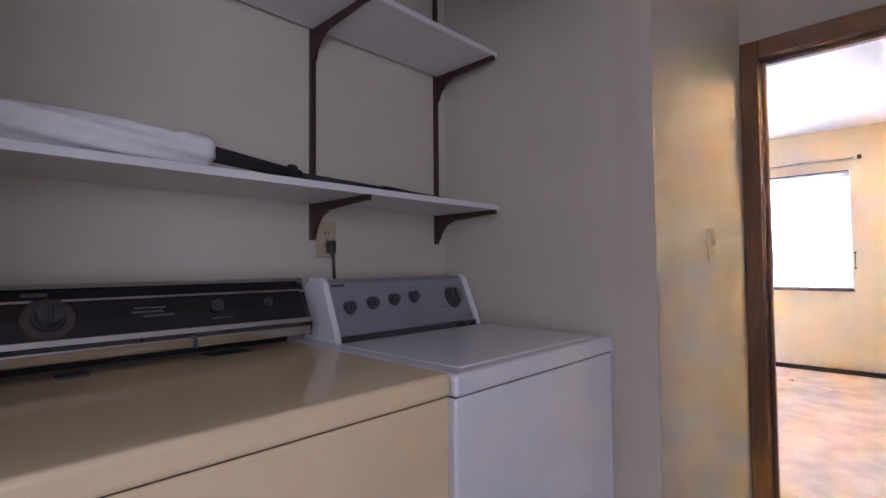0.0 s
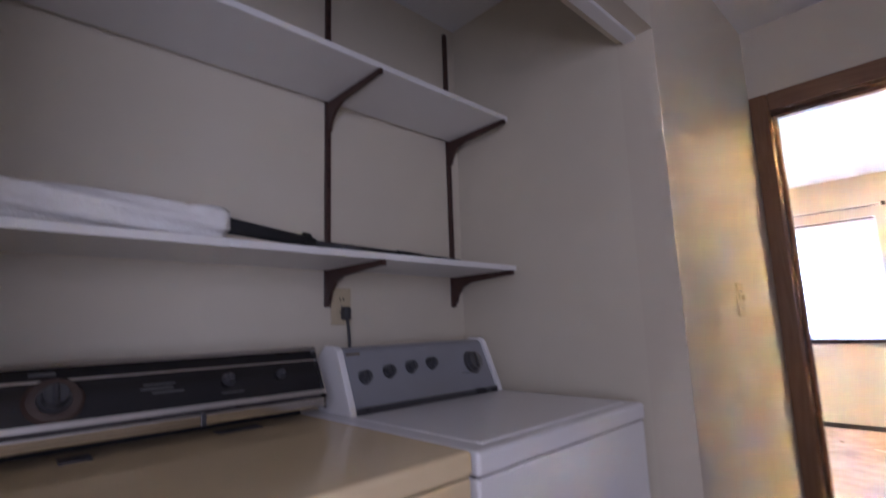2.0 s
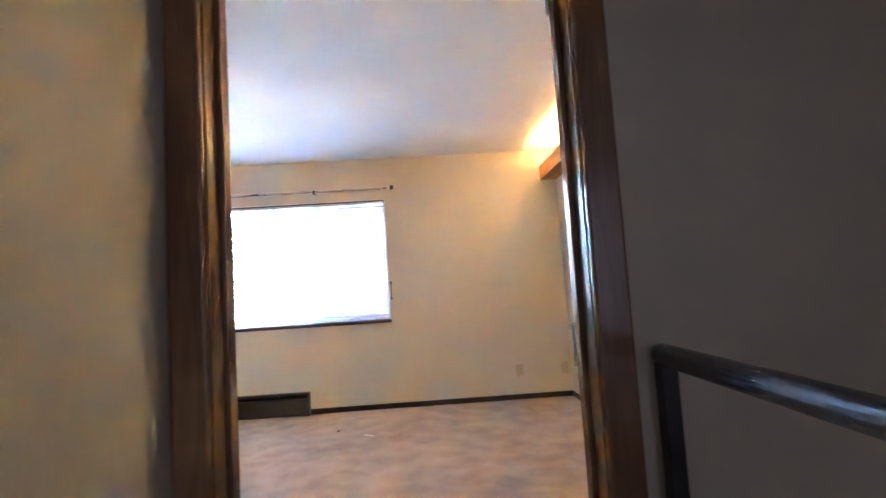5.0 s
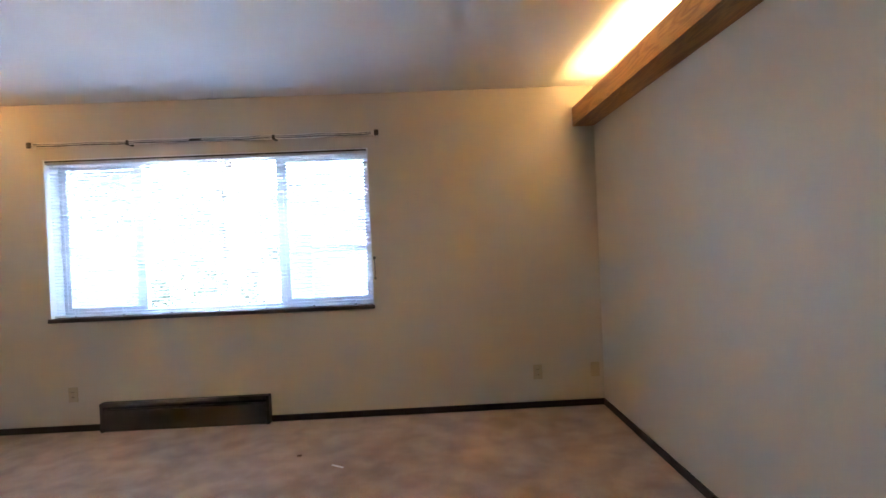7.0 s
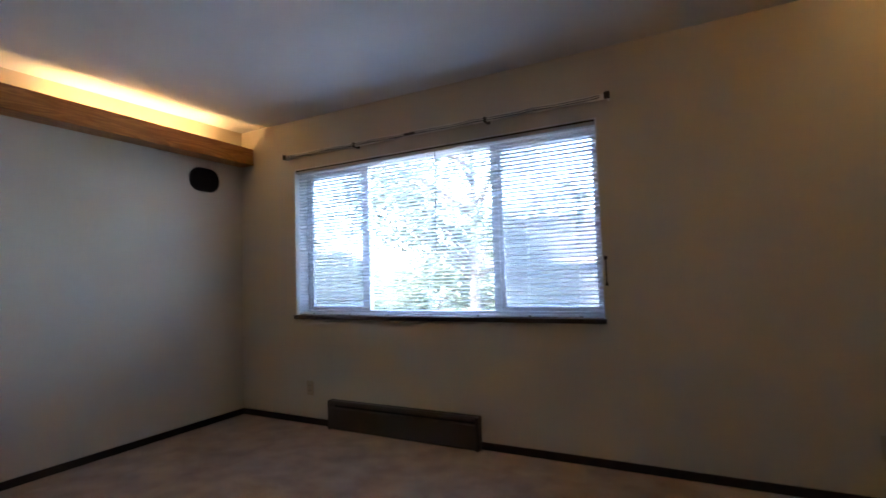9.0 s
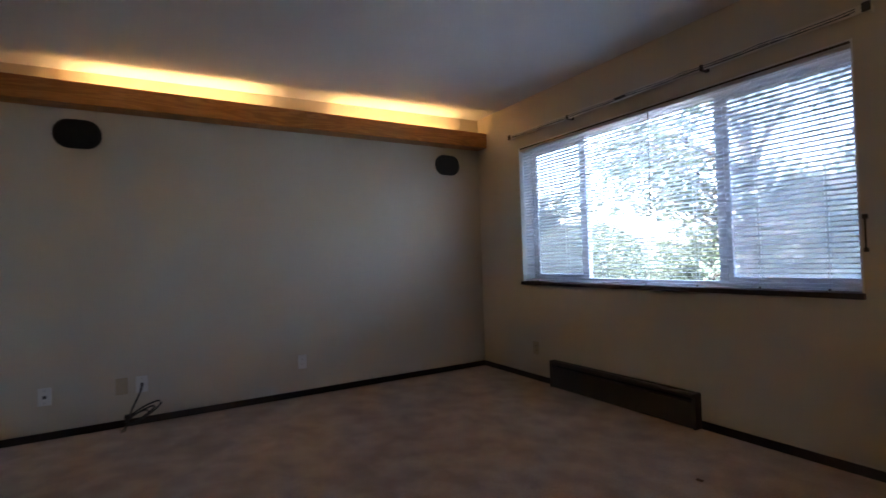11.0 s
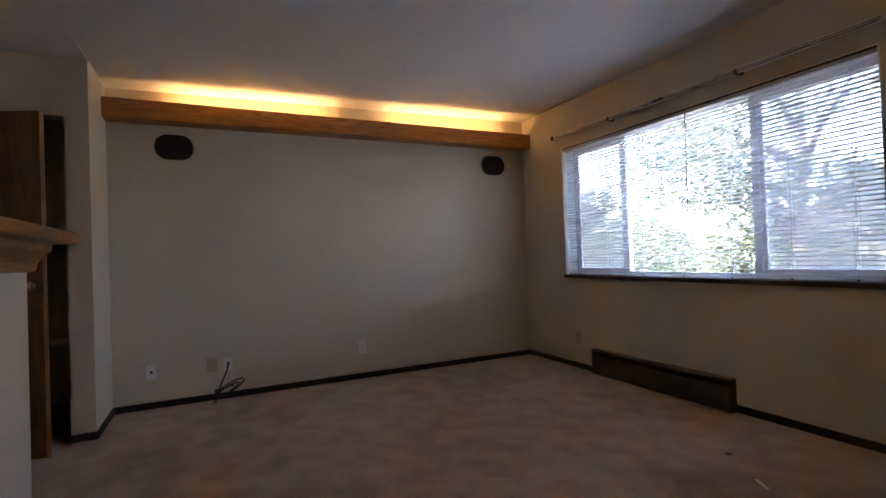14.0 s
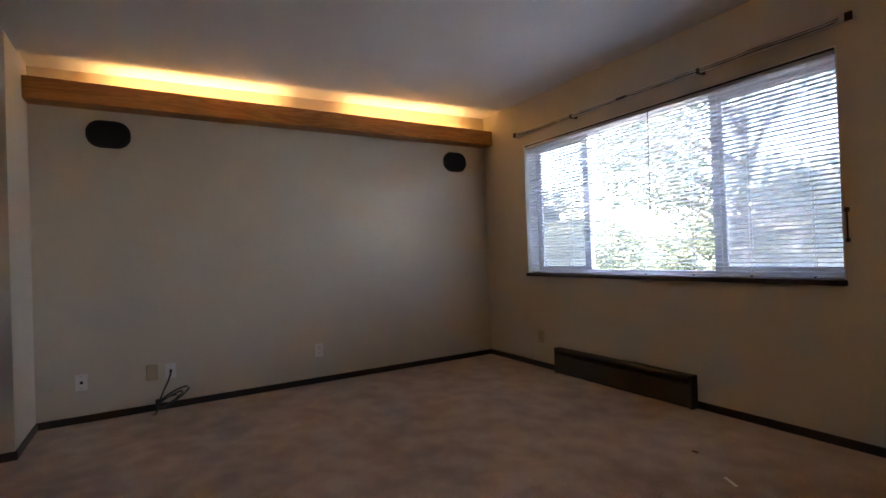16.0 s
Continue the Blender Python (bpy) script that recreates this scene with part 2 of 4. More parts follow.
def single(name, bm, material, label, category, kind="", smooth=False):
    """Links a bmesh in world places as a top-level thing of one mesh."""
    bmesh.ops.recalc_face_normals(bm, faces=bm.faces)
    me = bpy.data.meshes.new(name)
    bm.to_mesh(me)
    bm.free()
    me.materials.append(material)
    if smooth:
        for p in me.polygons:
            p.use_smooth = True
    ob = new(name, me)
    BASES[ob.name] = Vector((0, 0, 0))
    return tagged(ob, label, category, "", kind)


def box(x0, x1, y0, y1, z0, z1, bevel=0.0, bm=None, seg=2):
    b = bmesh.new()
    made = bmesh.ops.create_cube(b, size=1.0)["verts"]
    for v in made:
        v.co = Vector(((x0 + x1) / 2 + v.co.x * (x1 - x0), (y0 + y1) / 2 + v.co.y * (y1 - y0), (z0 + z1) / 2 + v.co.z * (z1 - z0)))
    if bevel:
        bmesh.ops.bevel(b, geom=b.edges[:], offset=bevel, segments=seg, affect="EDGES", profile=0.5)
    return merge(bm, b)


def merge(bm, b):
    if bm is None:
        return b
    me = bpy.data.meshes.new("tmp")
    b.to_mesh(me)
    b.free()
    bm.from_mesh(me)
    bpy.data.meshes.remove(me)
    return bm


def rod_mesh(p0, p1, r0, r1=None, seg=16, bm=None):
    p0, p1 = Vector(p0), Vector(p1)
    b = bmesh.new()
    d = p1 - p0
    m = Matrix.Translation((p0 + p1) / 2) @ d.to_track_quat("Z", "Y").to_matrix().to_4x4()
    bmesh.ops.create_cone(b, cap_ends=True, segments=seg, radius1=r0, radius2=r0 if r1 is None else r1, depth=d.length, matrix=m)
    return merge(bm, b)


def extrude_profile(points, axis, a, c, bm=None, bevel=0.0):
    """A closed outline swept along an axis. Outline: the two other axes in xyz order."""
    b = bmesh.new()

    def place(p, q):
        v = list(p)
        v.insert(axis, q)
        return v
    lo = [b.verts.new(place(p, a)) for p in points]
    hi = [b.verts.new(place(p, c)) for p in points]
    k = len(points)
    for i in range(k):
        b.faces.new((lo[i], lo[(i + 1) % k], hi[(i + 1) % k], hi[i]))
    b.faces.new(lo)
    b.faces.new(hi[::-1])
    bmesh.ops.recalc_face_normals(b, faces=b.faces)
    if bevel:
        bmesh.ops.bevel(b, geom=b.edges[:], offset=bevel, segments=2, affect="EDGES", profile=0.5)
    return merge(bm, b)


def rounded(u0, u1, v0, v1, r, power=2.0, steps=6):
    """Outline of a rectangle with rounded corners."""
    pts = []
    for cu, cv, a0 in ((u1 - r, v1 - r, 0), (u0 + r, v1 - r, 90), (u0 + r, v0 + r, 180), (u1 - r, v0 + r, 270)):
        for i in range(steps + 1):
            a = radians(a0 + 90 * i / steps)
            pts.append((cu + r * math.cos(a), cv + r * math.sin(a)))
    return pts


def tube_along(points, r, seg=8, bm=None):
    """A round cable through points."""
    b = bmesh.new()
    pts = [Vector(p) for p in points]
    rings = []
    for i, p in enumerate(pts):
        d = (pts[min(i + 1, len(pts) - 1)] - pts[max(i - 1, 0)]).normalized()
        side = d.cross(Vector((0.13, 0.31, 0.94))).normalized()
        up = d.cross(side)
        rings.append([b.verts.new(p + r * (math.cos(2 * math.pi * k / seg) * side + math.sin(2 * math.pi * k / seg) * up)) for k in range(seg)])
    for i in range(len(rings) - 1):
        for k in range(seg):
            b.faces.new((rings[i][k], rings[i][(k + 1) % seg], rings[i + 1][(k + 1) % seg], rings[i + 1][k]))
    b.faces.new(rings[0][::-1])
    b.faces.new(rings[-1])
    return merge(bm, b)


# ---- structure ----
E_WALL, S_FACE, HALL_FACE, DOOR_S, FZ = 4.946, -3.81, -4.01, -3.90, -0.022
HALL_W, ALC_N, ALC_BACK, ALC_S = 3.056, -5.045, 2.226, -6.62
ROOM_N, ROOM_S, HALL_CEIL = 2.515, 2.455, 2.42
WIN = (0.645, 3.15, 0.855, 2.09)

floor_bm = box(-0.75, 4.0, -8.2, 0.0, -0.12, FZ)
box(4.0, E_WALL + 0.1, HALL_FACE, 0.0, -0.12, FZ, bm=floor_bm)
single("floor", floor_bm, CARPET, "mottled tan-brown cut-pile carpet over the whole floor", "carpet", "structure")
single("floor_stairwell", box(4.0, 5.1, -8.2, HALL_FACE, -1.6, -1.5), CARPET, "tan carpet at the foot of the stairwell", "carpet", "structure")

# north wall with its window opening
x0, x1, z0, z1 = WIN
nw = box(-0.12, x0, 0, 0.2, -0.12, 2.7)
box(x1, E_WALL + 0.12, 0, 0.2, -0.12, 2.7, bm=nw)
box(x0, x1, 0, 0.2, -0.12, z0, bm=nw)
box(x0, x1, 0, 0.2, z1, 2.7, bm=nw)
single("wall_north", nw, WALL, "cream painted wall with a wide window opening", "wall", "structure")
single("wall_west", box(-0.12, 0.0, S_FACE - 0.135, 0.0, -0.12, 2.7), WALL_WHITE, "off-white painted wall under a wooden light valance", "wall", "structure")
single("wall_east", box(E_WALL, E_WALL + 0.12, HALL_FACE, 0.0, -0.12, 2.7), WALL_WHITE, "off-white painted wall under a wooden light valance", "wall", "structure")
single("wall_stub", box(0.0, 0.565, S_FACE - 0.135, S_FACE, -0.1, 2.6), WALL_WHITE, "short off-white wall stub beside a closet door", "wall", "structure")
DX0, DX1, DHEAD = 3.112, 3.872, 2.03
dw = box(2.95, DX0, HALL_FACE, DOOR_S, -0.1, 2.6)
box(DX1, E_WALL, HALL_FACE, DOOR_S, -0.1, 2.6, bm=dw)
box(DX0, DX1, HALL_FACE, DOOR_S, DHEAD, 2.6, bm=dw)
box(4.0, 5.1, HALL_FACE, HALL_FACE + 0.1, -1.6, 0.0, bm=dw)
single("wall_door", dw, WALL, "cream painted wall with a doorway in dark wood casing", "wall", "structure")
single("wall_hall_west", box(HALL_W - 0.113, HALL_W, ALC_N, HALL_FACE, -0.1, 2.6), WALL, "cream painted hall wall with a light switch", "wall", "structure")
single("wall_alcove_north", box(0.56, HALL_W - 0.113, ALC_N, ALC_N + 0.11, -0.1, 2.6), WALL_WHITE, "off-white painted end wall of the laundry alcove", "wall", "structure")
single("wall_alcove_back", box(ALC_BACK - 0.1, ALC_BACK, ALC_S - 0.1, ALC_N, -0.1, 2.6), WALL_WHITE, "off-white painted back wall of the laundry alcove", "wall", "structure")
single("wall_alcove_south", box(ALC_BACK, HALL_W, ALC_S - 0.1, ALC_S, -0.1, 2.6), WALL_WHITE, "off-white painted end wall of the laundry alcove", "wall", "structure")
single("wall_hall_west_rear", box(HALL_W - 0.113, HALL_W, -8.2, ALC_S - 0.1, -0.1, 2.6), WALL, "cream painted hall wall", "wall", "structure")
header = box(HALL_W - 0.113, HALL_W, ALC_S, ALC_N, 2.005, 2.6)
single("wall_alcove_header", header, WALL_WHITE, "white header above the laundry alcove opening", "wall", "structure")
single("trim_alcove_track", box(HALL_W - 0.09, HALL_W - 0.05, ALC_S, ALC_N, 1.99, 2.005, 0.004), WHITE_TRIM, "white folding-door track under the alcove header", "trim", "structure")
# stairwell east wall with an opening added for the fill lamp, and the hall's rear wall
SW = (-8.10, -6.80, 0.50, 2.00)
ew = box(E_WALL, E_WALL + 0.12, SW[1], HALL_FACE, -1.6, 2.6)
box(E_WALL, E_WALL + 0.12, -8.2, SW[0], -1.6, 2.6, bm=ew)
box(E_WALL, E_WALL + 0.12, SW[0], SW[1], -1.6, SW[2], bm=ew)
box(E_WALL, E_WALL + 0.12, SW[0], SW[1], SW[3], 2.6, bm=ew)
single("wall_stairwell_east", ew, WALL, "cream painted stairwell wall with an opening added for the fill lamp", "wall", "structure")
single("wall_hall_rear", box(HALL_W - 0.113, E_WALL + 0.12, -8.3, -8.2, -1.6, 2.6), WALL, "cream painted wall at the rear of the hall", "wall", "structure")
single("wall_stair_edge", box(3.96, 4.0, -8.2, HALL_FACE, -1.6, -0.12), WALL, "cream painted side of the stairwell", "wall", "structure")
# closet behind the stub wall
single("wall_closet_front", box(0.445, 0.56, ALC_N + 0.0, -4.76, -0.1, 2.6), WALL_WHITE, "white wall beside the closet doorway", "wall", "structure")
single("wall_closet_head", box(0.445, 0.56, -4.76, S_FACE - 0.135, 2.07, 2.6), WALL_WHITE, "white wall above the closet doorway", "wall", "structure")
single("wall_closet_back", box(-0.75, -0.65, ALC_N, S_FACE - 0.135, -0.1, 2.6), WALL, "plain closet back wall", "wall", "structure")
cl = box(-0.65, 0.445, ALC_N, ALC_N + 0.11, -0.1, 2.6)
box(-0.65, -0.12, S_FACE - 0.135, S_FACE - 0.035, -0.1, 2.6, bm=cl)
single("wall_closet_side", cl, WALL, "plain closet side walls", "wall", "structure")

# ceilings
cb = bmesh.new()
y_s = ALC_N
slope = (ROOM_N - ROOM_S) / -S_FACE
prof = [(0.0, ROOM_N), (S_FACE, ROOM_S), (S_FACE, 2.75), (0.0, 2.75)]
extrude_profile(prof, 0, -0.12, E_WALL + 0.12, bm=cb)
single("ceiling", cb, CEILING, "white textured room ceiling", "ceiling", "structure")
hc = box(-0.75, HALL_W - 0.113, ALC_N, S_FACE - 0.001, HALL_CEIL + 0.03, 2.75)
box(HALL_W, E_WALL + 0.12, -8.3, S_FACE, HALL_CEIL, 2.75, bm=hc)
box(ALC_BACK - 0.1, HALL_W, ALC_S - 0.1, ALC_N, 2.40, 2.75, bm=hc)
box(HALL_W - 0.113, HALL_W, ALC_N, S_FACE, HALL_CEIL + 0.03, 2.75, bm=hc)
single("ceiling_hall", hc, CEILING, "white textured hall ceiling", "ceiling", "structure")

# baseboards
BH, BT = 0.05, 0.012


def skirting(name, a0, a1, c0, c1):
    single(name, box(a0, a1, c0, c1, FZ, FZ + BH, 0.003), BASE, "thin dark brown baseboard along the carpet", "baseboard", "structure")


skirting("baseboard_north_a", 0.0, 1.03, -BT, 0.0)
skirting("baseboard_north_b", 2.312, E_WALL, -BT, 0.0)
skirting("baseboard_west", 0.0, BT, S_FACE, -BT)
skirting("baseboard_east", E_WALL - BT, E_WALL, DOOR_S, -BT)
skirting("baseboard_stub_a", BT, 0.565, S_FACE, S_FACE + BT)
skirting("baseboard_stub_b", 0.565, 0.565 + BT, S_FACE - 0.135, S_FACE + BT)
skirting("baseboard_south", 3.93, E_WALL - BT, DOOR_S, DOOR_S + BT)
skirting("baseboard_hall", HALL_W, HALL_W + BT, ALC_N, HALL_FACE - 0.02)
skirting("baseboard_alcove", HALL_W - 0.11, HALL_W + BT, ALC_N - BT, ALC_N)

# doorway between hall and room
door = thing("door_1", (3.489, -3.95, FZ), "dark wood casing and jambs of an open doorway", "door frame", kind="structure")


def casing_set(yf, yb):
    """Casing on one face of the wall: rounded flat boards."""
    part("casing", box(DX0 - 0.053, DX0 + 0.016, yf, yb, FZ, DHEAD + 0.066, 0.006), CASING, door)
    part("casing", box(DX1 - 0.016, DX1 + 0.053, yf, yb, FZ, DHEAD + 0.066, 0.006), CASING, door)
    part("casing", box(DX0 + 0.016, DX1 - 0.016, yf, yb, DHEAD - 0.016, DHEAD + 0.066, 0.006), CASING_X, door)


casing_set(HALL_FACE - 0.02, HALL_FACE)
casing_set(DOOR_S, DOOR_S + 0.015)
part("jamb", box(DX0, DX0 + 0.018, HALL_FACE, DOOR_S, FZ, DHEAD, 0.002), CASING, door)
part("jamb", box(DX1 - 0.018, DX1, HALL_FACE, DOOR_S, FZ, DHEAD, 0.002), CASING, door)
part("head_jamb", box(DX0 + 0.018, DX1 - 0.018, HALL_FACE, DOOR_S, DHEAD - 0.018, DHEAD, 0.002), CASING_X, door)
part("stop", box(DX0 + 0.018, DX0 + 0.03, -3.96, -3.925, FZ, DHEAD - 0.018, 0.003), CASING, door)
part("stop", box(DX1 - 0.03, DX1 - 0.018, -3.96, -3.925, FZ, DHEAD - 0.018, 0.003), CASING, door)
part("head_stop", box(DX0 + 0.03, DX1 - 0.03, -3.96, -3.925, DHEAD - 0.03, DHEAD - 0.018, 0.003), CASING_X, door)
for hz in (0.25, 1.02, 1.8):
    part("hinge", rod_mesh((DX1 - 0.024, DOOR_S - 0.006, hz - 0.045), (DX1 - 0.024, DOOR_S - 0.006, hz + 0.045), 0.006, seg=10), STEEL, door, "steel hinge knuckle")

# window
win = thing("window_1", ((x0 + x1) / 2, 0.17, z0), "wide three-light aluminium sliding window", "window", kind="structure")
FY0, FY1 = 0.145, 0.19
part("window_frame", box(x0, x1, FY0, FY1, z0, z0 + 0.035, 0.003), ALU, win)
part("window_frame", box(x0, x1, FY0, FY1, z1 - 0.035, z1, 0.003), ALU, win)
part("window_frame", box(x0, x0 + 0.035, FY0, FY1, z0 + 0.035, z1 - 0.035, 0.003), ALU, win)
part("window_frame", box(x1 - 0.035, x1, FY0, FY1, z0 + 0.035, z1 - 0.035, 0.003), ALU, win)
for mx in (1.29, 2.41):
    part("mullion", box(mx - 0.025, mx + 0.025, FY0 - 0.005, FY1, z0 + 0.035, z1 - 0.035, 0.003), ALU, win)
for sx0, sx1 in ((x0 + 0.035, 1.265), (2.435, x1 - 0.035)):
    sash = box(sx0, sx0 + 0.028, 0.15, 0.172, z0 + 0.035, z1 - 0.035, 0.002)
    box(sx1 - 0.028, sx1, 0.15, 0.172, z0 + 0.035, z1 - 0.035, 0.002, bm=sash)
    box(sx0 + 0.028, sx1 - 0.028, 0.15, 0.172, z0 + 0.035, z0 + 0.065, 0.002, bm=sash)
    box(sx0 + 0.028, sx1 - 0.028, 0.15, 0.172, z1 - 0.065, z1 - 0.035, 0.002, bm=sash)
    part("sash", sash, ALU, win)
for px0, px1 in ((x0 + 0.035, 1.265), (1.315, 2.385), (2.435, x1 - 0.035)):
    pane = part("pane", box(px0, px1, 0.162, 0.166, z0 + 0.035, z1 - 0.035), GLASS, win)
    pane.visible_shadow = False
for px0, px1 in ((x0 + 0.035, 1.265), (2.435, x1 - 0.035)):
    part("insect_screen", box(px0, px1, 0.178, 0.179, z0 + 0.035, z1 - 0.035), SCREEN, win, "fine grey insect screen")
for nm, geo in (("reveal", box(x0, x0 + 0.008, 0.0, FY0, z0, z1)), ("reveal", box(x1 - 0.008, x1, 0.0, FY0, z0, z1)),
                ("reveal", box(x0 + 0.008, x1 - 0.008, 0.0, FY0, z1 - 0.008, z1))):
    part(nm, geo, WHITE_TRIM, win)
single("trim_window_sill", box(x0 - 0.005, x1 + 0.005, -0.022, 0.144, z0 - 0.028, z0 + 0.002, 0.004), SILL, "dark brown wooden window sill", "window sill", "structure")

# unseen stairwell window added to hold the fill lamp, opaque panes
w2 = thing("added_window_2", (5.0, -7.45, SW[2]), "unseen white-framed window added round the fill lamp, opaque panes", "window", kind="structure")
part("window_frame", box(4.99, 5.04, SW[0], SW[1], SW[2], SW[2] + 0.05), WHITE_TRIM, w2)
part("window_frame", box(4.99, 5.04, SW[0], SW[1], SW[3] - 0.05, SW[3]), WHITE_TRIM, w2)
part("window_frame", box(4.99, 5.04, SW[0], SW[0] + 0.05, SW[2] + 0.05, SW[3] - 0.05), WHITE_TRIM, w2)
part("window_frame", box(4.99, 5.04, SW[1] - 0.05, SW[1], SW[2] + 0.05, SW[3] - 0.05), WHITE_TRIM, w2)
part("pane", box(5.012, 5.02, SW[0] + 0.05, SW[1] - 0.05, SW[2] + 0.05, SW[3] - 0.05), OPAQUE_PANE, w2, "opaque white pane behind the fill lamp")

# half wall with oak cap
single("wall_half", box(1.80, 2.95, S_FACE - 0.135, S_FACE, -0.1, 1.165), WALL_WHITE, "white half-height partition wall", "half wall", "structure")
cap = thing("half_wall_cap", (2.33, S_FACE - 0.07, 1.197), "thick oak ledge with cove moulding on the half wall", "ledge")
part("ledge_board", box(1.63, 2.95, S_FACE - 0.27, S_FACE + 0.155, 1.197, 1.247, 0.012, seg=3), OAK_X, cap)
cove = [(S_FACE, 1.075), (S_FACE + 0.02, 1.08), (S_FACE + 0.03, 1.115), (S_FACE + 0.055, 1.15), (S_FACE + 0.075, 1.162), (S_FACE + 0.08, 1.197), (S_FACE, 1.197)]
part("cove_moulding", extrude_profile(cove, 0, 1.76, 2.95), OAK_X, cap)
part("end_moulding", box(1.752, 1.80, S_FACE - 0.14, S_FACE + 0.0, 1.1, 1.197, 0.012), OAK_X, cap)

# closet door, ajar
leaf = thing("closet_door", (0.53, -4.745, -0.012), "plain oak slab door standing ajar, round metal knob", "door")
lb = box(0.0, 0.80, -0.018, 0.018, 0.0, 2.035, 0.002)
bmesh.ops.transform(lb, matrix=Matrix.Translation((0.53, -4.745, -0.012)) @ Matrix.Rotation(math.atan2(0.725, 0.27), 4, "Z"), verts=lb.verts)
slab = part("slab", lb, OAK_Z, leaf)
ux, uy = 0.27 / 0.7737, 0.725 / 0.7737
kx, ky = 0.53 + ux * 0.735, -4.745 + uy * 0.735
for sgn in (1, -1):
    nx, ny = uy * sgn, -ux * sgn
    kb = rod_mesh((kx + nx * 0.018, ky + ny * 0.018, 0.99), (kx + nx * 0.026, ky + ny * 0.026, 0.99), 0.03)
    rod_mesh((kx + nx * 0.026, ky + ny * 0.026, 0.99), (kx + nx * 0.055, ky + ny * 0.055, 0.99), 0.011, bm=kb)
    bs = bmesh.new()
    bmesh.ops.create_uvsphere(bs, u_segments=16, v_segments=10, radius=0.027, matrix=Matrix.Translation((kx + nx * 0.066, ky + ny * 0.066, 0.99)))
    part("door_knob", merge(kb, bs), CHROME, leaf, "round chrome knob", True)
part("latch_plate", box(kx + ux * 0.0655 - 0.002, kx + ux * 0.0655 + 0.002, ky + uy * 0.0655 - 0.01, ky + uy * 0.0655 + 0.01, 0.96, 1.02), CHROME, leaf)
single("closet_shelf", box(-0.65, -0.25, ALC_N + 0.11, S_FACE - 0.135, 0.49, 0.51, 0.003), SHELF, "white shelf board low in the dark closet", "shelf")

# ---- room things ----


def valance(name, xf, xw, label):
    """Wooden light trough: front board, bottom board, end blocks."""
    s = 1 if xw > xf else -1
    v = thing(name, (xw, -1.9, 2.19), label, "light valance")
    ya, yb = S_FACE, 0.0
    part("front_board", box(min(xf, xf + s * 0.02), max(xf, xf + s * 0.02), ya, yb, 2.194, 2.342, 0.003), OAK_Y, v)
    part("bottom_board", box(min(xf + s * 0.02, xw), max(xf + s * 0.02, xw), ya, yb, 2.196, 2.208), OAK_Y, v)
    return v


valance("light_valance", 0.155, 0.0, "long oak light valance box high on the wall")
valance("light_valance", 4.775, E_WALL, "long oak light valance box high on the wall")


def strip_light(xc, ya, yb):
    s = thing("strip_light", (xc, (ya + yb) / 2, 2.208), "warm fluorescent strip light lying in the valance", "strip light", "valance strip lights")
    part("housing", box(xc - 0.03, xc + 0.03, ya, yb, 2.208, 2.235, 0.004), WHITE_TRIM, s)
    part("tube", rod_mesh((xc, ya + 0.03, 2.262), (xc, yb - 0.03, 2.262), 0.013), TUBE, s, "glowing warm tube", True)
    for yy in (ya + 0.012, yb - 0.012):
        part("socket", box(xc - 0.014, xc + 0.014, yy - 0.01, yy + 0.01, 2.235, 2.285, 0.003), WHITE_TRIM, s)
    lamp = bpy.data.lights.new("strip_glow", "AREA")
    lamp.shape, lamp.size, lamp.size_y = "RECTANGLE", 0.03, yb - ya - 0.06
    lamp.energy, lamp.color = 0.13, (1.0, 0.58, 0.18)
    lo = new("strip_glow", lamp)
    lo.location, lo.rotation_euler = (xc, (ya + yb) / 2, 2.28), (math.pi, 0, 0)


for ya, yb in ((-3.38, -2.12), (-1.58, -0.32)):
    strip_light(0.075, ya, yb)
    strip_light(4.865, ya, yb)


def speaker(yc, zc):
    s = thing("wall_speaker", (0.0, yc, zc), "black oval cloth-covered speaker flush on the wall", "speaker", "wall speakers")
    part("bezel", extrude_profile(rounded(yc - 0.137, yc + 0.137, zc - 0.1, zc + 0.1, 0.092), 0, 0.0, 0.016, bevel=0.004), BLACK, s)
    part("grille", extrude_profile(rounded(yc - 0.124, yc + 0.124, zc - 0.087, zc + 0.087, 0.082), 0, 0.016, 0.022, bevel=0.003), CLOTH_BLACK, s)


speaker(-3.356, 2.025)
speaker(-0.386, 2.02)


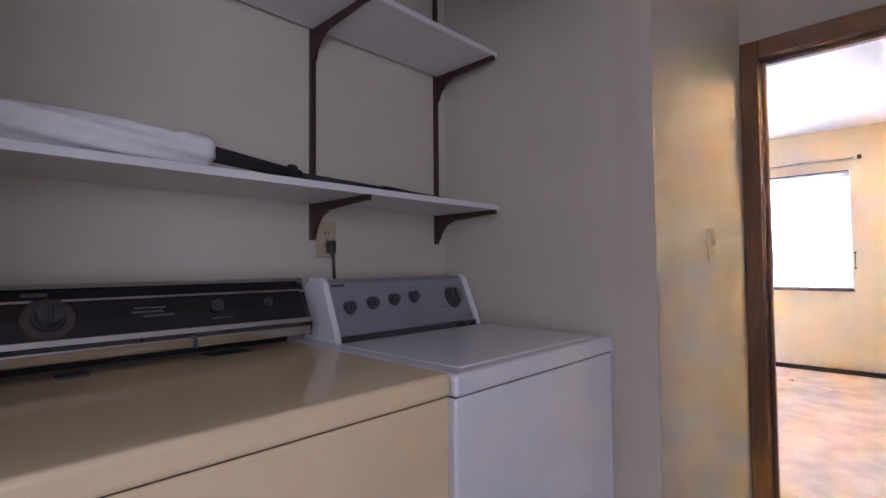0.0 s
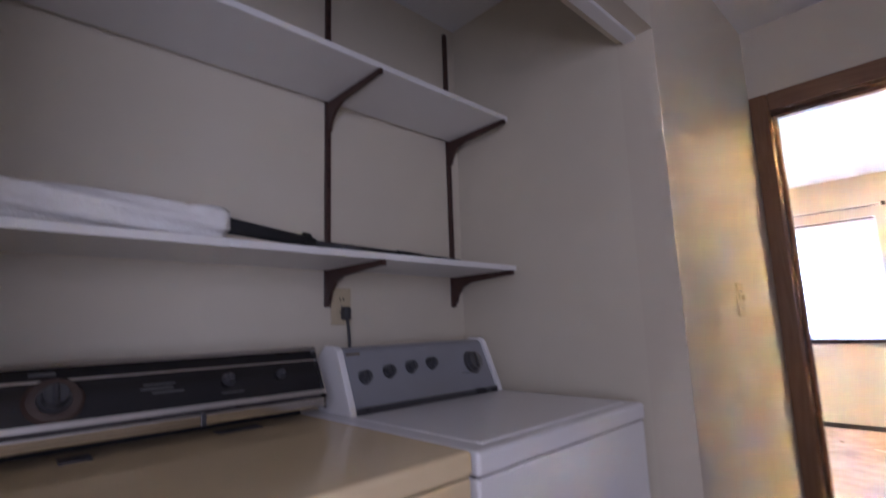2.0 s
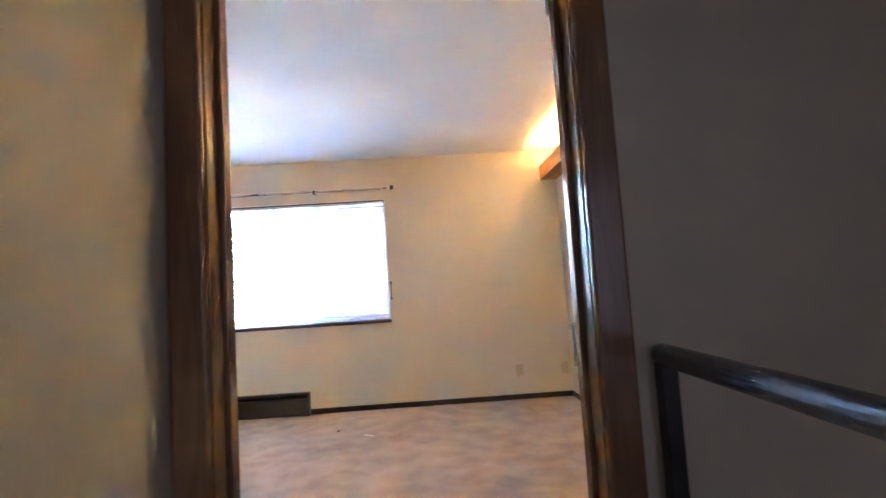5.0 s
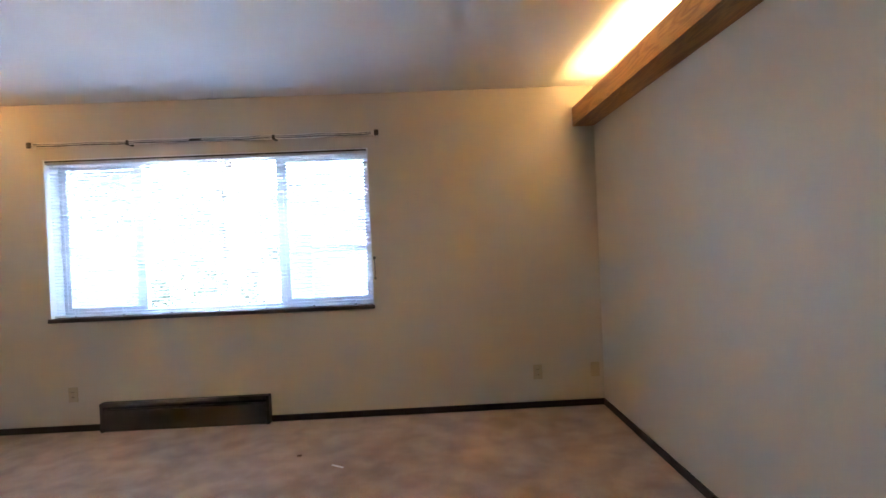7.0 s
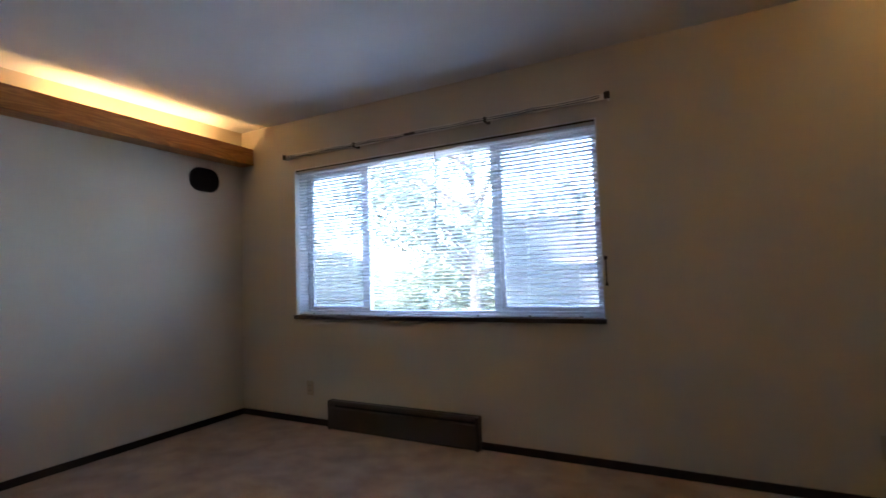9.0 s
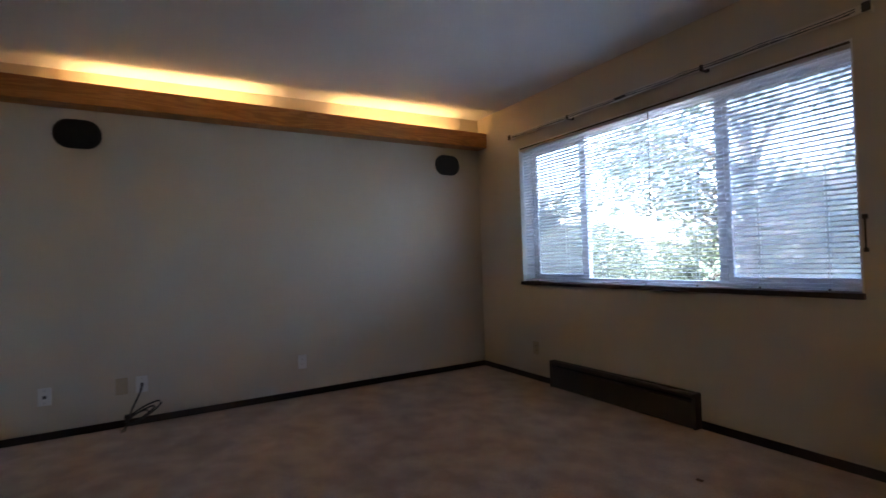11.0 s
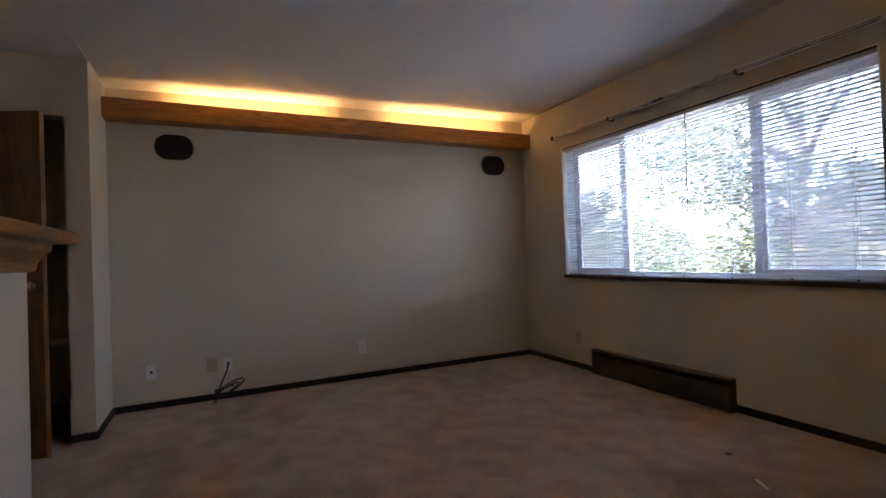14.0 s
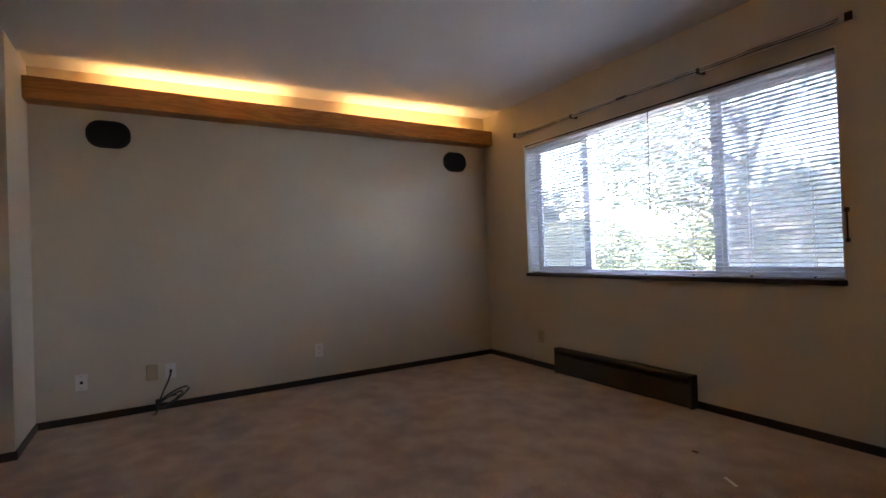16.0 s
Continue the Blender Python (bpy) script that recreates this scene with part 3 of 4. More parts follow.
def outlet(c, normal, material, style, label):
    """Wall plate, with its receptacles, on a wall whose face points along normal."""
    o = thing("wall_plate", c, label, "wall outlet")
    n = Vector(normal)
    side = Vector((0, 0, 1)).cross(n)
    m = Matrix.Translation(c) @ Matrix((side, (0, 0, 1), n)).transposed().to_4x4()

    def put(nm, b, mat, lab=""):
        bmesh.ops.transform(b, matrix=m, verts=b.verts)
        return part(nm, b, mat, o, lab)
    put("plate", box(-0.036, 0.036, -0.058, 0.058, 0.0, 0.006, 0.0025), material)
    if style == "duplex":
        for dz in (-0.02, 0.02):
            put("receptacle", extrude_profile(rounded(-0.017, 0.017, dz - 0.014, dz + 0.014, 0.009), 2, 0.006, 0.0085), material)
            for dx in (-0.006, 0.006):
                put("slot", box(dx - 0.0015, dx + 0.0015, dz - 0.004, dz + 0.006, 0.0085, 0.0092), BLACK)
        put("screw", rod_mesh((0, 0, 0.006), (0, 0, 0.0075), 0.003, seg=10), STEEL)
    elif style == "jack":
        put("jack", box(-0.009, 0.009, -0.012, 0.008, 0.006, 0.009, 0.001), BLACK, "black socket")
        for dz in (-0.042, 0.042):
            put("screw", rod_mesh((0, dz, 0.006), (0, dz, 0.0075), 0.003, seg=10), STEEL)
    elif style == "switch":
        put("toggle", box(-0.005, 0.005, -0.002, 0.016, 0.006, 0.018, 0.002), material)
        put("toggle_slot", box(-0.0065, 0.0065, -0.013, 0.013, 0.006, 0.0075), material)
        for dz in (-0.03, 0.03):
            put("screw", rod_mesh((0, dz, 0.006), (0, dz, 0.0075), 0.003, seg=10), STEEL)
    else:
        for dz in (-0.03, 0.03):
            put("screw", rod_mesh((0, dz, 0.006), (0, dz, 0.0075), 0.003, seg=10), material)
    return o


outlet((0, -3.556, 0.262), (1, 0, 0), PLATE, "jack", "white wall plate with a dark jack socket")
outlet((0, -3.132, 0.262), (1, 0, 0), IVORY, "blank", "blank beige wall plate")
outlet((0, -3.01, 0.262), (1, 0, 0), PLATE, "jack", "white wall plate with a cable coming out")
outlet((0, -1.87, 0.265), (1, 0, 0), PLATE, "duplex", "white duplex wall outlet")
outlet((0.793, 0, 0.265), (0, -1, 0), IVORY, "duplex", "beige duplex wall outlet beside the heater")
outlet((4.416, 0, 0.262), (0, -1, 0), IVORY, "duplex", "beige duplex wall outlet")
outlet((4.876, 0, 0.262), (0, -1, 0), IVORY, "blank", "blank beige wall plate in the corner")
outlet((HALL_W, -4.522, 1.2), (1, 0, 0), IVORY, "switch", "ivory toggle light switch plate")
outlet((ALC_BACK, -5.606, 1.218), (1, 0, 0), IVORY, "duplex", "ivory wall outlet with a black plug in it")

# loose cable on the carpet
cab = thing("coaxial_cable", (0.06, -3.05, 0.0), "dark cable coiled from wall plate to carpet", "cable")
pts = [(0.012, -3.01, 0.255), (0.035, -3.015, 0.235), (0.04, -3.03, 0.19), (0.045, -3.055, 0.14), (0.06, -3.08, 0.08), (0.09, -3.10, 0.01), (0.12, -3.115, -0.012)]
part("cable", tube_along(pts, 0.006), CABLE, cab, "", True)
for k, (swell, reach) in enumerate(((0.034, 1.0), (0.022, 0.8), (0.028, 0.62))):
    loop = []
    for i in range(27):
        a = math.pi + (i - 13) / 13 * 2.9
        along, across = 0.5 - 0.5 * math.cos(a - math.pi), swell * math.sin(a)
        yy, zz = -3.10 + 0.205 * reach * along, 0.018 + 0.115 * reach * along
        loop.append((0.055 + 0.018 * k + 0.01 * math.sin(2 * a), yy - across * 0.56, zz + across * 0.83))
    part("coil", tube_along(loop, 0.006), CABLE, cab, "", True)
part("cable_tie", box(0.05, 0.1, -3.115, -3.085, 0.03, 0.075, 0.006), CABLE, cab)
part("connector", rod_mesh((0.12, -3.112, -0.013), (0.155, -3.13, -0.013), 0.008, seg=12), CHROME, cab, "metal plug end")

# electric baseboard heater
ht = thing("baseboard_heater", (1.67, -0.03, 0.0), "dark brown metal electric baseboard heater under the window", "heater")
hx0, hx1 = 1.028, 2.313
prof = [(0.0, -0.018), (-0.058, -0.018), (-0.064, -0.01), (-0.064, 0.142), (-0.05, 0.15), (-0.046, 0.15), (-0.046, 0.03), (0.0, 0.03)]
part("front_cover", extrude_profile(prof, 0, hx0 + 0.025, hx1 - 0.025), HEATER, ht)
prof = [(0.0, 0.198), (-0.05, 0.198), (-0.064, 0.186), (-0.064, 0.172), (-0.058, 0.172), (-0.05, 0.185), (0.0, 0.185)]
part("top_hood", extrude_profile(prof, 0, hx0 + 0.025, hx1 - 0.025), HEATER, ht)
part("element", box(hx0 + 0.03, hx1 - 0.03, -0.038, -0.012, 0.06, 0.12), BLACK, ht, "dark heating element behind the slot")
part("back_plate", box(hx0 + 0.025, hx1 - 0.025, -0.006, 0.0, 0.03, 0.185), BLACK, ht)
part("end_cap", box(hx0, hx0 + 0.025, -0.067, 0.0, FZ, 0.2, 0.004), HEATER, ht)
part("end_cap", box(hx1 - 0.025, hx1, -0.067, 0.0, FZ, 0.2, 0.004), HEATER, ht)

# curtain rod
cr = thing("curtain_rod", (1.91, -0.05, 2.19), "cream metal traverse curtain rod above the window", "curtain rod")
rz = 2.19
part("rod", box(0.60, 3.225, -0.068, -0.048, rz - 0.019, rz + 0.019, 0.006), ROD, cr)
part("channel", box(0.66, 3.17, -0.0695, -0.0675, rz - 0.013, rz - 0.009), BLACK, cr, "dark slot along the rod")
for ex, s in ((0.60, -1), (3.225, 1)):
    part("return", box(min(ex, ex + s * 0.014), max(ex, ex + s * 0.014), -0.066, 0.0, rz - 0.017, rz + 0.017, 0.003), ROD, cr)
    part("end_pulley", box(ex - 0.012, ex + 0.022, -0.078, -0.064, rz - 0.022, rz + 0.022, 0.005), BRONZE, cr)
for bx in (1.339, 2.444):
    bb = box(bx - 0.011, bx + 0.011, -0.072, 0.0, rz - 0.022, rz - 0.016, 0.002)
    box(bx - 0.011, bx + 0.011, -0.073, -0.0685, rz - 0.02, rz + 0.012, 0.002, bm=bb)
    box(bx - 0.011, bx + 0.011, -0.006, 0.0, rz - 0.022, rz + 0.012, 0.002, bm=bb)
    part("bracket", bb, BRONZE, cr, "dark bracket")
for bx, w in ((1.85, 0.045), (1.93, 0.022), (2.0, 0.014), (0.74, 0.02), (2.83, 0.02)):
    part("carrier", box(bx - w, bx + w, -0.075, -0.068, rz - 0.01, rz + 0.006, 0.002), BRONZE if w > 0.03 else ROD, cr)
for z_off, sag in ((-0.004, 0.012), (0.006, 0.008)):
    run = [(0.64 + 2.55 * i / 30, -0.0745, rz + z_off - sag * abs(math.sin(i * 0.62)) + 0.002 * math.sin(i * 2.3)) for i in range(31)]
    part("draw_cord", tube_along(run, 0.0022, 6), LABEL, cr, "slack grey draw cord", True)
tp = thing("cord_pulley", (3.168, 0.0, 1.145), "small dark cord tension pulley screwed to the wall", "cord pulley")
part("stem", rod_mesh((3.168, -0.014, 1.07), (3.168, -0.014, 1.22), 0.004, seg=10), BRONZE, tp, "", True)
part("foot", box(3.16, 3.176, -0.02, 0.0, 1.055, 1.075, 0.003), BRONZE, tp)
part("wheel", box(3.158, 3.178, -0.022, 0.0, 1.212, 1.236, 0.005), BRONZE, tp)

# venetian blind
bl = thing("venetian_blind", ((x0 + x1) / 2, 0.04, z1), "white mini venetian blind lowered with open slats", "blind")
bx0, bx1 = x0 + 0.014, x1 - 0.014
part("headrail", box(bx0, bx1, 0.018, 0.062, z1 - 0.04, z1 - 0.009, 0.002), HEADRAIL, bl)
part("valance_strip", box(bx0, bx1, 0.004, 0.013, z1 - 0.036, z1 - 0.009, 0.001), HEADRAIL, bl)
# dark strip puts the shaded top edge of the window opening into colour
part("rail_shade", box(bx0, bx1, 0.0025, 0.0155, z1 - 0.021, z1 - 0.0085, 0.001), BRONZE, bl, "dark strip standing for the shade along the headrail top")
part("bottom_rail", box(bx0, bx1, 0.028, 0.052, z0 + 0.008, z0 + 0.022, 0.003), SLAT, bl)
sb = bmesh.new()
rows_v = []
for k in range(5):
    u = -1 + 0.5 * k
    yy, zz = 0.015 * u, 0.0026 * (1 - u * u)
    a = radians(-12)
    yy, zz = yy * math.cos(a) - zz * math.sin(a), yy * math.sin(a) + zz * math.cos(a)
    rows_v.append([sb.verts.new((bx0, 0.04 + yy, z1 + zz)), sb.verts.new((bx1, 0.04 + yy, z1 + zz))])
for k in range(4):
    sb.faces.new((rows_v[k][0], rows_v[k][1], rows_v[k + 1][1], rows_v[k + 1][0]))
bmesh.ops.solidify(sb, geom=sb.faces[:], thickness=0.0006)
first = part("slat", sb, SLAT, bl)
first.location.z = -0.056
zs = z1 - 0.056 - 0.0265
while zs > z0 + 0.03:
    s = new("slat", first.data)
    s.parent = bl
    s.location.z = zs - z1
    zs -= 0.0265
for cx in (0.82, 1.19, 1.56, 1.93, 2.3, 2.67, 3.0):
    for yy in (0.0215, 0.0585):
        part("ladder_cord", rod_mesh((cx, yy, z0 + 0.015), (cx, yy, z1 - 0.03), 0.002, seg=6), SLAT, bl)
    part("cord_button", box(cx - 0.006, cx + 0.006, 0.0262, 0.0285, z0 + 0.006, z0 + 0.016), BRONZE, bl)
part("tilt_wand", rod_mesh((2.01, 0.012, z1 - 0.03), (2.0, 0.010, 1.33), 0.004, seg=6), LABEL, bl, "clear grey plastic tilt wand")

# bits on the carpet
ps = box(2.94, 3.03, -0.862, -0.848, FZ, FZ + 0.004, 0.001)
bmesh.ops.rotate(ps, verts=ps.verts, cent=(2.985, -0.855, 0), matrix=Matrix.Rotation(radians(-30), 3, "Z"))
single("paper_scrap", ps, PAPER, "thin white paper scrap lying on the carpet", "scrap")
single("carpet_debris", box(2.69, 2.72, -0.685, -0.665, FZ, FZ + 0.006, 0.002), DEBRIS, "small brown crumb on the carpet", "debris")

# ---- laundry alcove ----


def knob(parent, x, y, z, r, tilt, material=KNOB, length=0.02):
    """A round control on a face leaning back by tilt degrees, with a grip bar."""
    d = Vector((math.cos(radians(tilt)), 0, math.sin(radians(tilt))))
    p = Vector((x, y, z))
    b = rod_mesh(p, p + d * length * 0.4, r * 1.12, r, seg=24)
    rod_mesh(p + d * length * 0.4, p + d * length, r * 0.86, r * 0.78, seg=24, bm=b)
    k = part("knob", b, material, parent)
    up = Vector((-d.z, 0, d.x))
    g = rod_mesh(p + d * length * 1.12 - up * r * 0.7, p + d * length * 1.12 + up * r * 0.7, r * 0.16, seg=8)
    part("grip", g, material, k)
    return k


# washer
WF, WY0, WY1, WT = 2.945, -5.77, -5.092, 0.921
ws = thing("washing_machine", (2.6, -5.44, 0), "white top-loading washing machine with grey control console", "washing machine")
part("cabinet", box(2.27, WF - 0.004, WY0 + 0.003, WY1 - 0.003, 0.01, 0.8745, 0.006), WASHER, ws)
part("top_panel", box(2.26, WF, WY0, WY1, 0.8755, WT, 0.010, seg=3), WASHER, ws)
part("seam", box(2.30, WF - 0.008, WY0 + 0.006, WY1 - 0.006, 0.866, 0.884), BLACK, ws)
part("lid", box(2.475, WF - 0.055, WY0 + 0.05, WY1 - 0.05, WT - 0.004, WT + 0.0022, 0.002), WASHER, ws)
part("lid_lip", box(WF - 0.052, WF - 0.036, WY0 + 0.05, WY1 - 0.05, WT - 0.001, WT + 0.004, 0.002), WASHER, ws)
for fx in (2.33, 2.88):
    for fy in (WY0 + 0.06, WY1 - 0.06):
        part("foot", rod_mesh((fx, fy, FZ), (fx, fy, 0.03), 0.02), BLACK, ws)
CY0, CY1 = -5.722, -5.112
cp = [(2.30, WT), (2.452, WT), (2.445, WT + 0.02), (2.385, 1.082), (2.372, 1.092), (2.33, 1.094), (2.30, 1.07)]
con = part("console", extrude_profile(cp, 1, CY0 + 0.02, CY1 - 0.02), GREY_PANEL, ws, "grey sloping control console")
cq = [(2.295, WT), (2.462, WT), (2.456, WT + 0.022), (2.394, 1.088), (2.378, 1.1), (2.33, 1.102), (2.295, 1.075)]
part("end_cap", extrude_profile(cq, 1, CY0, CY0 + 0.02, bevel=0.003), WASHER, ws, "white console end cap")
part("end_cap", extrude_profile(cq, 1, CY1 - 0.02, CY1, bevel=0.003), WASHER, ws, "white console end cap")
part("base_strip", box(2.446, 2.456, CY0 + 0.02, CY1 - 0.02, WT, WT + 0.018), KNOB, ws, "dark strip under the console")
for ky_, kz_ in ((-5.645, 1.012), (-5.56, 1.02), (-5.475, 1.026), (-5.39, 1.03)):
    knob(ws, 2.385 + (1.082 - kz_) * 0.414 - 0.001, ky_, kz_, 0.019, 22)
knob(ws, 2.41, -5.205, 1.02, 0.036, 22, STEEL, 0.024)
part("emblem", box(2.383, 2.389, -5.69, -5.645, 1.072, 1.08), CHROME, ws, "small plain chrome emblem")
part("print", box(2.4225, 2.4245, -5.27, -5.23, 0.988, 0.991), LABEL, ws, "pale printed marks")

# dryer
DF, DY0, DY1, DT = 2.945, -6.492, -5.782, 0.928
dr = thing("clothes_dryer", (2.6, -6.14, 0), "almond enamel clothes dryer with black and chrome console", "clothes dryer")
part("cabinet", box(2.27, DF - 0.004, DY0 + 0.003, DY1 - 0.003, 0.005, 0.8825, 0.006), DRYER, dr)
part("top_panel", box(2.26, DF, DY0, DY1, 0.8835, DT, 0.010, seg=3), DRYER, dr)
part("seam", box(2.30, DF - 0.008, DY0 + 0.006, DY1 - 0.006, 0.875, 0.89), BLACK, dr)
part("door_gap", extrude_profile(rounded(-6.337, -5.958, 0.255, 0.732, 0.04), 0, DF - 0.006, DF - 0.0035), BLACK, dr)
part("dryer_door", extrude_profile(rounded(-6.332, -5.963, 0.26, 0.727, 0.037), 0, DF - 0.006, DF + 0.004, bevel=0.0025), DRYER, dr)
part("lint_cover", box(2.41, 2.45, -6.312, -6.262, DT - 0.001, DT + 0.005, 0.002), KNOB, dr, "small dark lint filter cover")
part("top_decal", box(2.37, 2.42, -6.03, -5.93, DT, DT + 0.0008), LABEL, dr, "faint worn label on the dryer top")
for fx in (2.33, 2.88):
    for fy in (DY0 + 0.06, DY1 - 0.06):
        part("foot", rod_mesh((fx, fy, FZ), (fx, fy, 0.03), 0.02), BLACK, dr)
yl, yr = DY0 + 0.004, DY1 - 0.004
# set-back block coloured black for the shade beneath the console overhang
part("console_base", box(2.28, 2.335, yl + 0.01, yr - 0.01, DT, 0.99), BLACK, dr, "black block standing for the shade under the console")
cp = [(2.28, 0.965), (2.43, 0.965), (2.437, 0.985), (2.375, 1.09), (2.28, 1.09)]
part("console_body", extrude_profile(cp, 1, yl + 0.006, yr - 0.006), KNOB, dr)


def face_strip(name, t0, t1, proud, material, a=yl, b_=yr, label=""):
    """A strip on the console's sloping face, t from 0 at the bottom to 1 at the top."""
    fx0, fz0, fx1, fz1 = 2.437, 0.985, 2.375, 1.09
    ln = math.hypot(fx1 - fx0, fz1 - fz0)
    nx_, nz_ = (fz1 - fz0) / ln, (fx0 - fx1) / ln
    p = [(fx0 + (fx1 - fx0) * t + nx_ * q, fz0 + (fz1 - fz0) * t + nz_ * q) for t, q in ((t0, 0), (t1, 0), (t1, proud), (t0, proud))]
    return part(name, extrude_profile(p, 1, a, b_), material, dr, label)


face_strip("glass_panel", 0.1, 0.76, 0.004, GLOSS_BLACK, label="glossy black control panel")
face_strip("chrome_trim", 0.76, 0.80, 0.007, CHROME, label="thin chrome trim line")
face_strip("top_glass", 0.80, 1.0, 0.005, GLOSS_BLACK, label="glossy black upper panel")
face_strip("chrome_trim", 0.0, 0.1, 0.009, CHROME, label="chrome trim line")
tb_ = [(2.28, 1.09), (2.378, 1.09), (2.384, 1.094), (2.376, 1.102), (2.28, 1.102)]
part("top_trim", extrude_profile(tb_, 1, yl, yr), CHROME, dr, "polished chrome top edge")
part("lower_trim", box(2.42, 2.446, yl, -6.075, 0.957, 0.981, 0.004), CHROME, dr, "chrome lower lip")
part("lower_trim", box(2.42, 2.446, -6.072, yr, 0.957, 0.981, 0.004), CHROME, dr, "chrome lower lip")
part("trim_joint", box(2.42, 2.4485, -6.079, -6.068, 0.956, 0.982, 0.001), KNOB, dr, "dark joint in the lower lip")
ep = [(2.275, 0.955), (2.444, 0.955), (2.450, 0.985), (2.386, 1.103), (2.275, 1.103)]
part("end_plate", extrude_profile(ep, 1, yr, yr + 0.004), CHROME, dr, "chrome end plate")
part("end_plate", extrude_profile(ep, 1, yl - 0.004, yl), CHROME, dr, "chrome end plate")
dial = knob(dr, 2.414, -6.322, 1.036, 0.025, 30, KNOB, 0.032)
dd = Vector((math.cos(radians(30)), 0, math.sin(radians(30))))
pp = Vector((2.412, -6.322, 1.036))
part("dial_ring", rod_mesh(pp, pp + dd * 0.007, 0.047, 0.041, seg=32), AMBER, dr, "amber translucent dial skirt")
knob(dr, 2.41, -6.012, 1.043, 0.013, 30, KNOB, 0.016)
knob(dr, 2.41, -5.888, 1.043, 0.010, 30, KNOB, 0.014)
face_strip("print", 0.40, 0.44, 0.0045, LABEL, -6.165, -6.105, "grey printed bar")
face_strip("print", 0.48, 0.52, 0.0045, LABEL, -6.185, -6.125, "grey printed bar")
face_strip("print", 0.56, 0.59, 0.0045, LABEL, -6.18, -6.12, "grey printed bar")
face_strip("print", 0.26, 0.29, 0.0045, LABEL, -6.03, -5.98, "grey printed bar")
face_strip("emblem", 0.87, 0.93, 0.006, LABEL, -6.36, -6.32, "small plain grey emblem")
part("rear_clip", rod_mesh((2.36, yr + 0.004, 1.07), (2.36, yr + 0.018, 1.065), 0.012, 0.008, seg=12), BLACK, dr)

# plug and cord on the outlet above the machines
cord = thing("power_cord", (ALC_BACK + 0.01, -5.6, 1.19), "black plug and cord hanging from the outlet", "power cord")
part("plug", box(ALC_BACK + 0.0088, ALC_BACK + 0.038, -5.612, -5.588, 1.175, 1.215, 0.006), CABLE, cord)
part("cord", tube_along([(ALC_BACK + 0.03, -5.6, 1.18), (ALC_BACK + 0.034, -5.598, 1.15), (ALC_BACK + 0.03, -5.592, 1.10), (ALC_BACK + 0.024, -5.586, 1.0), (ALC_BACK + 0.02, -5.585, 0.8), (ALC_BACK + 0.02, -5.585, 0.5)], 0.005), CABLE, cord, "", True)

# shelving


def upright(y, z0_, z1_):
    u = thing("shelf_upright", (ALC_BACK, y, z0_), "dark brown slotted metal shelf upright on the wall", "shelf upright", "shelf uprights")
    part("channel", box(ALC_BACK, ALC_BACK + 0.014, y - 0.009, y + 0.009, z0_, z1_, 0.002), BRACKET, u)
    zz = z0_ + 0.03
    while zz < z1_ - 0.02:
        part("slot", box(ALC_BACK + 0.0138, ALC_BACK + 0.0146, y - 0.002, y + 0.002, zz, zz + 0.012), BLACK, u)
        zz += 0.05
    return u


def bracket(y, ztop):
    b = thing("shelf_bracket", (ALC_BACK + 0.014, y, ztop), "dark brown metal shelf bracket under a shelf", "shelf bracket", "shelf brackets")
    outline = [(ALC_BACK + 0.014, ztop), (ALC_BACK + 0.3, ztop), (ALC_BACK + 0.3, ztop - 0.014), (ALC_BACK + 0.10, ztop - 0.026), (ALC_BACK + 0.06, ztop - 0.042),
               (ALC_BACK + 0.035, ztop - 0.068), (ALC_BACK + 0.026, ztop - 0.095), (ALC_BACK + 0.014, ztop - 0.1)]
    b2 = bmesh.new()
    lo = [b2.verts.new((p[0], y - 0.005, p[1])) for p in outline]
    hi = [b2.verts.new((p[0], y + 0.005, p[1])) for p in outline]
    for i in range(len(lo)):
        j = (i + 1) % len(lo)
        b2.faces.new((lo[i], lo[j], hi[j], hi[i]))
    b2.faces.new(lo)
    b2.faces.new(hi[::-1])
    part("arm", b2, BRACKET, b)
    part("tip", box(ALC_BACK + 0.288, ALC_BACK + 0.302, y - 0.007, y + 0.007, ztop - 0.016, ztop, 0.002), BRACKET, b)
    return b


for yy in (-5.104, -5.657, -6.5):
    upright(yy, 1.215, 2.36)
    bracket(yy, 1.328)
    bracket(yy, 1.882)
for zz in (1.328, 1.882):
    sh = thing("wall_shelf", (ALC_BACK + 0.15, -5.8, zz), "white melamine shelf board on dark brackets", "shelf", "alcove shelves")
    part("board", box(ALC_BACK + 0.016, ALC_BACK + 0.296, ALC_S + 0.01, -5.08, zz, zz + 0.018, 0.001), SHELF, sh)
    part("edge_band", box(ALC_BACK + 0.296, ALC_BACK + 0.2985, ALC_S + 0.01, -5.08, zz, zz + 0.018, 0.0008), WHITE_TRIM, sh)

# carton on the upper shelf
ct = thing("cardboard_box", (2.40, -6.42, 1.90), "brown cardboard box standing on the upper shelf", "box")
part("body", box(2.30, 2.505, -6.58, -6.255, 1.9005, 2.10, 0.003), CARTON, ct)
part("flap", box(2.30, 2.505, -6.58, -6.419, 2.10, 2.104, 0.001), CARTON, ct)
part("flap", box(2.30, 2.505, -6.416, -6.255, 2.10, 2.104, 0.001), CARTON, ct)
part("tape", box(2.30, 2.505, -6.44, -6.395, 2.104, 2.1046), DEBRIS, ct, "brown packing tape")

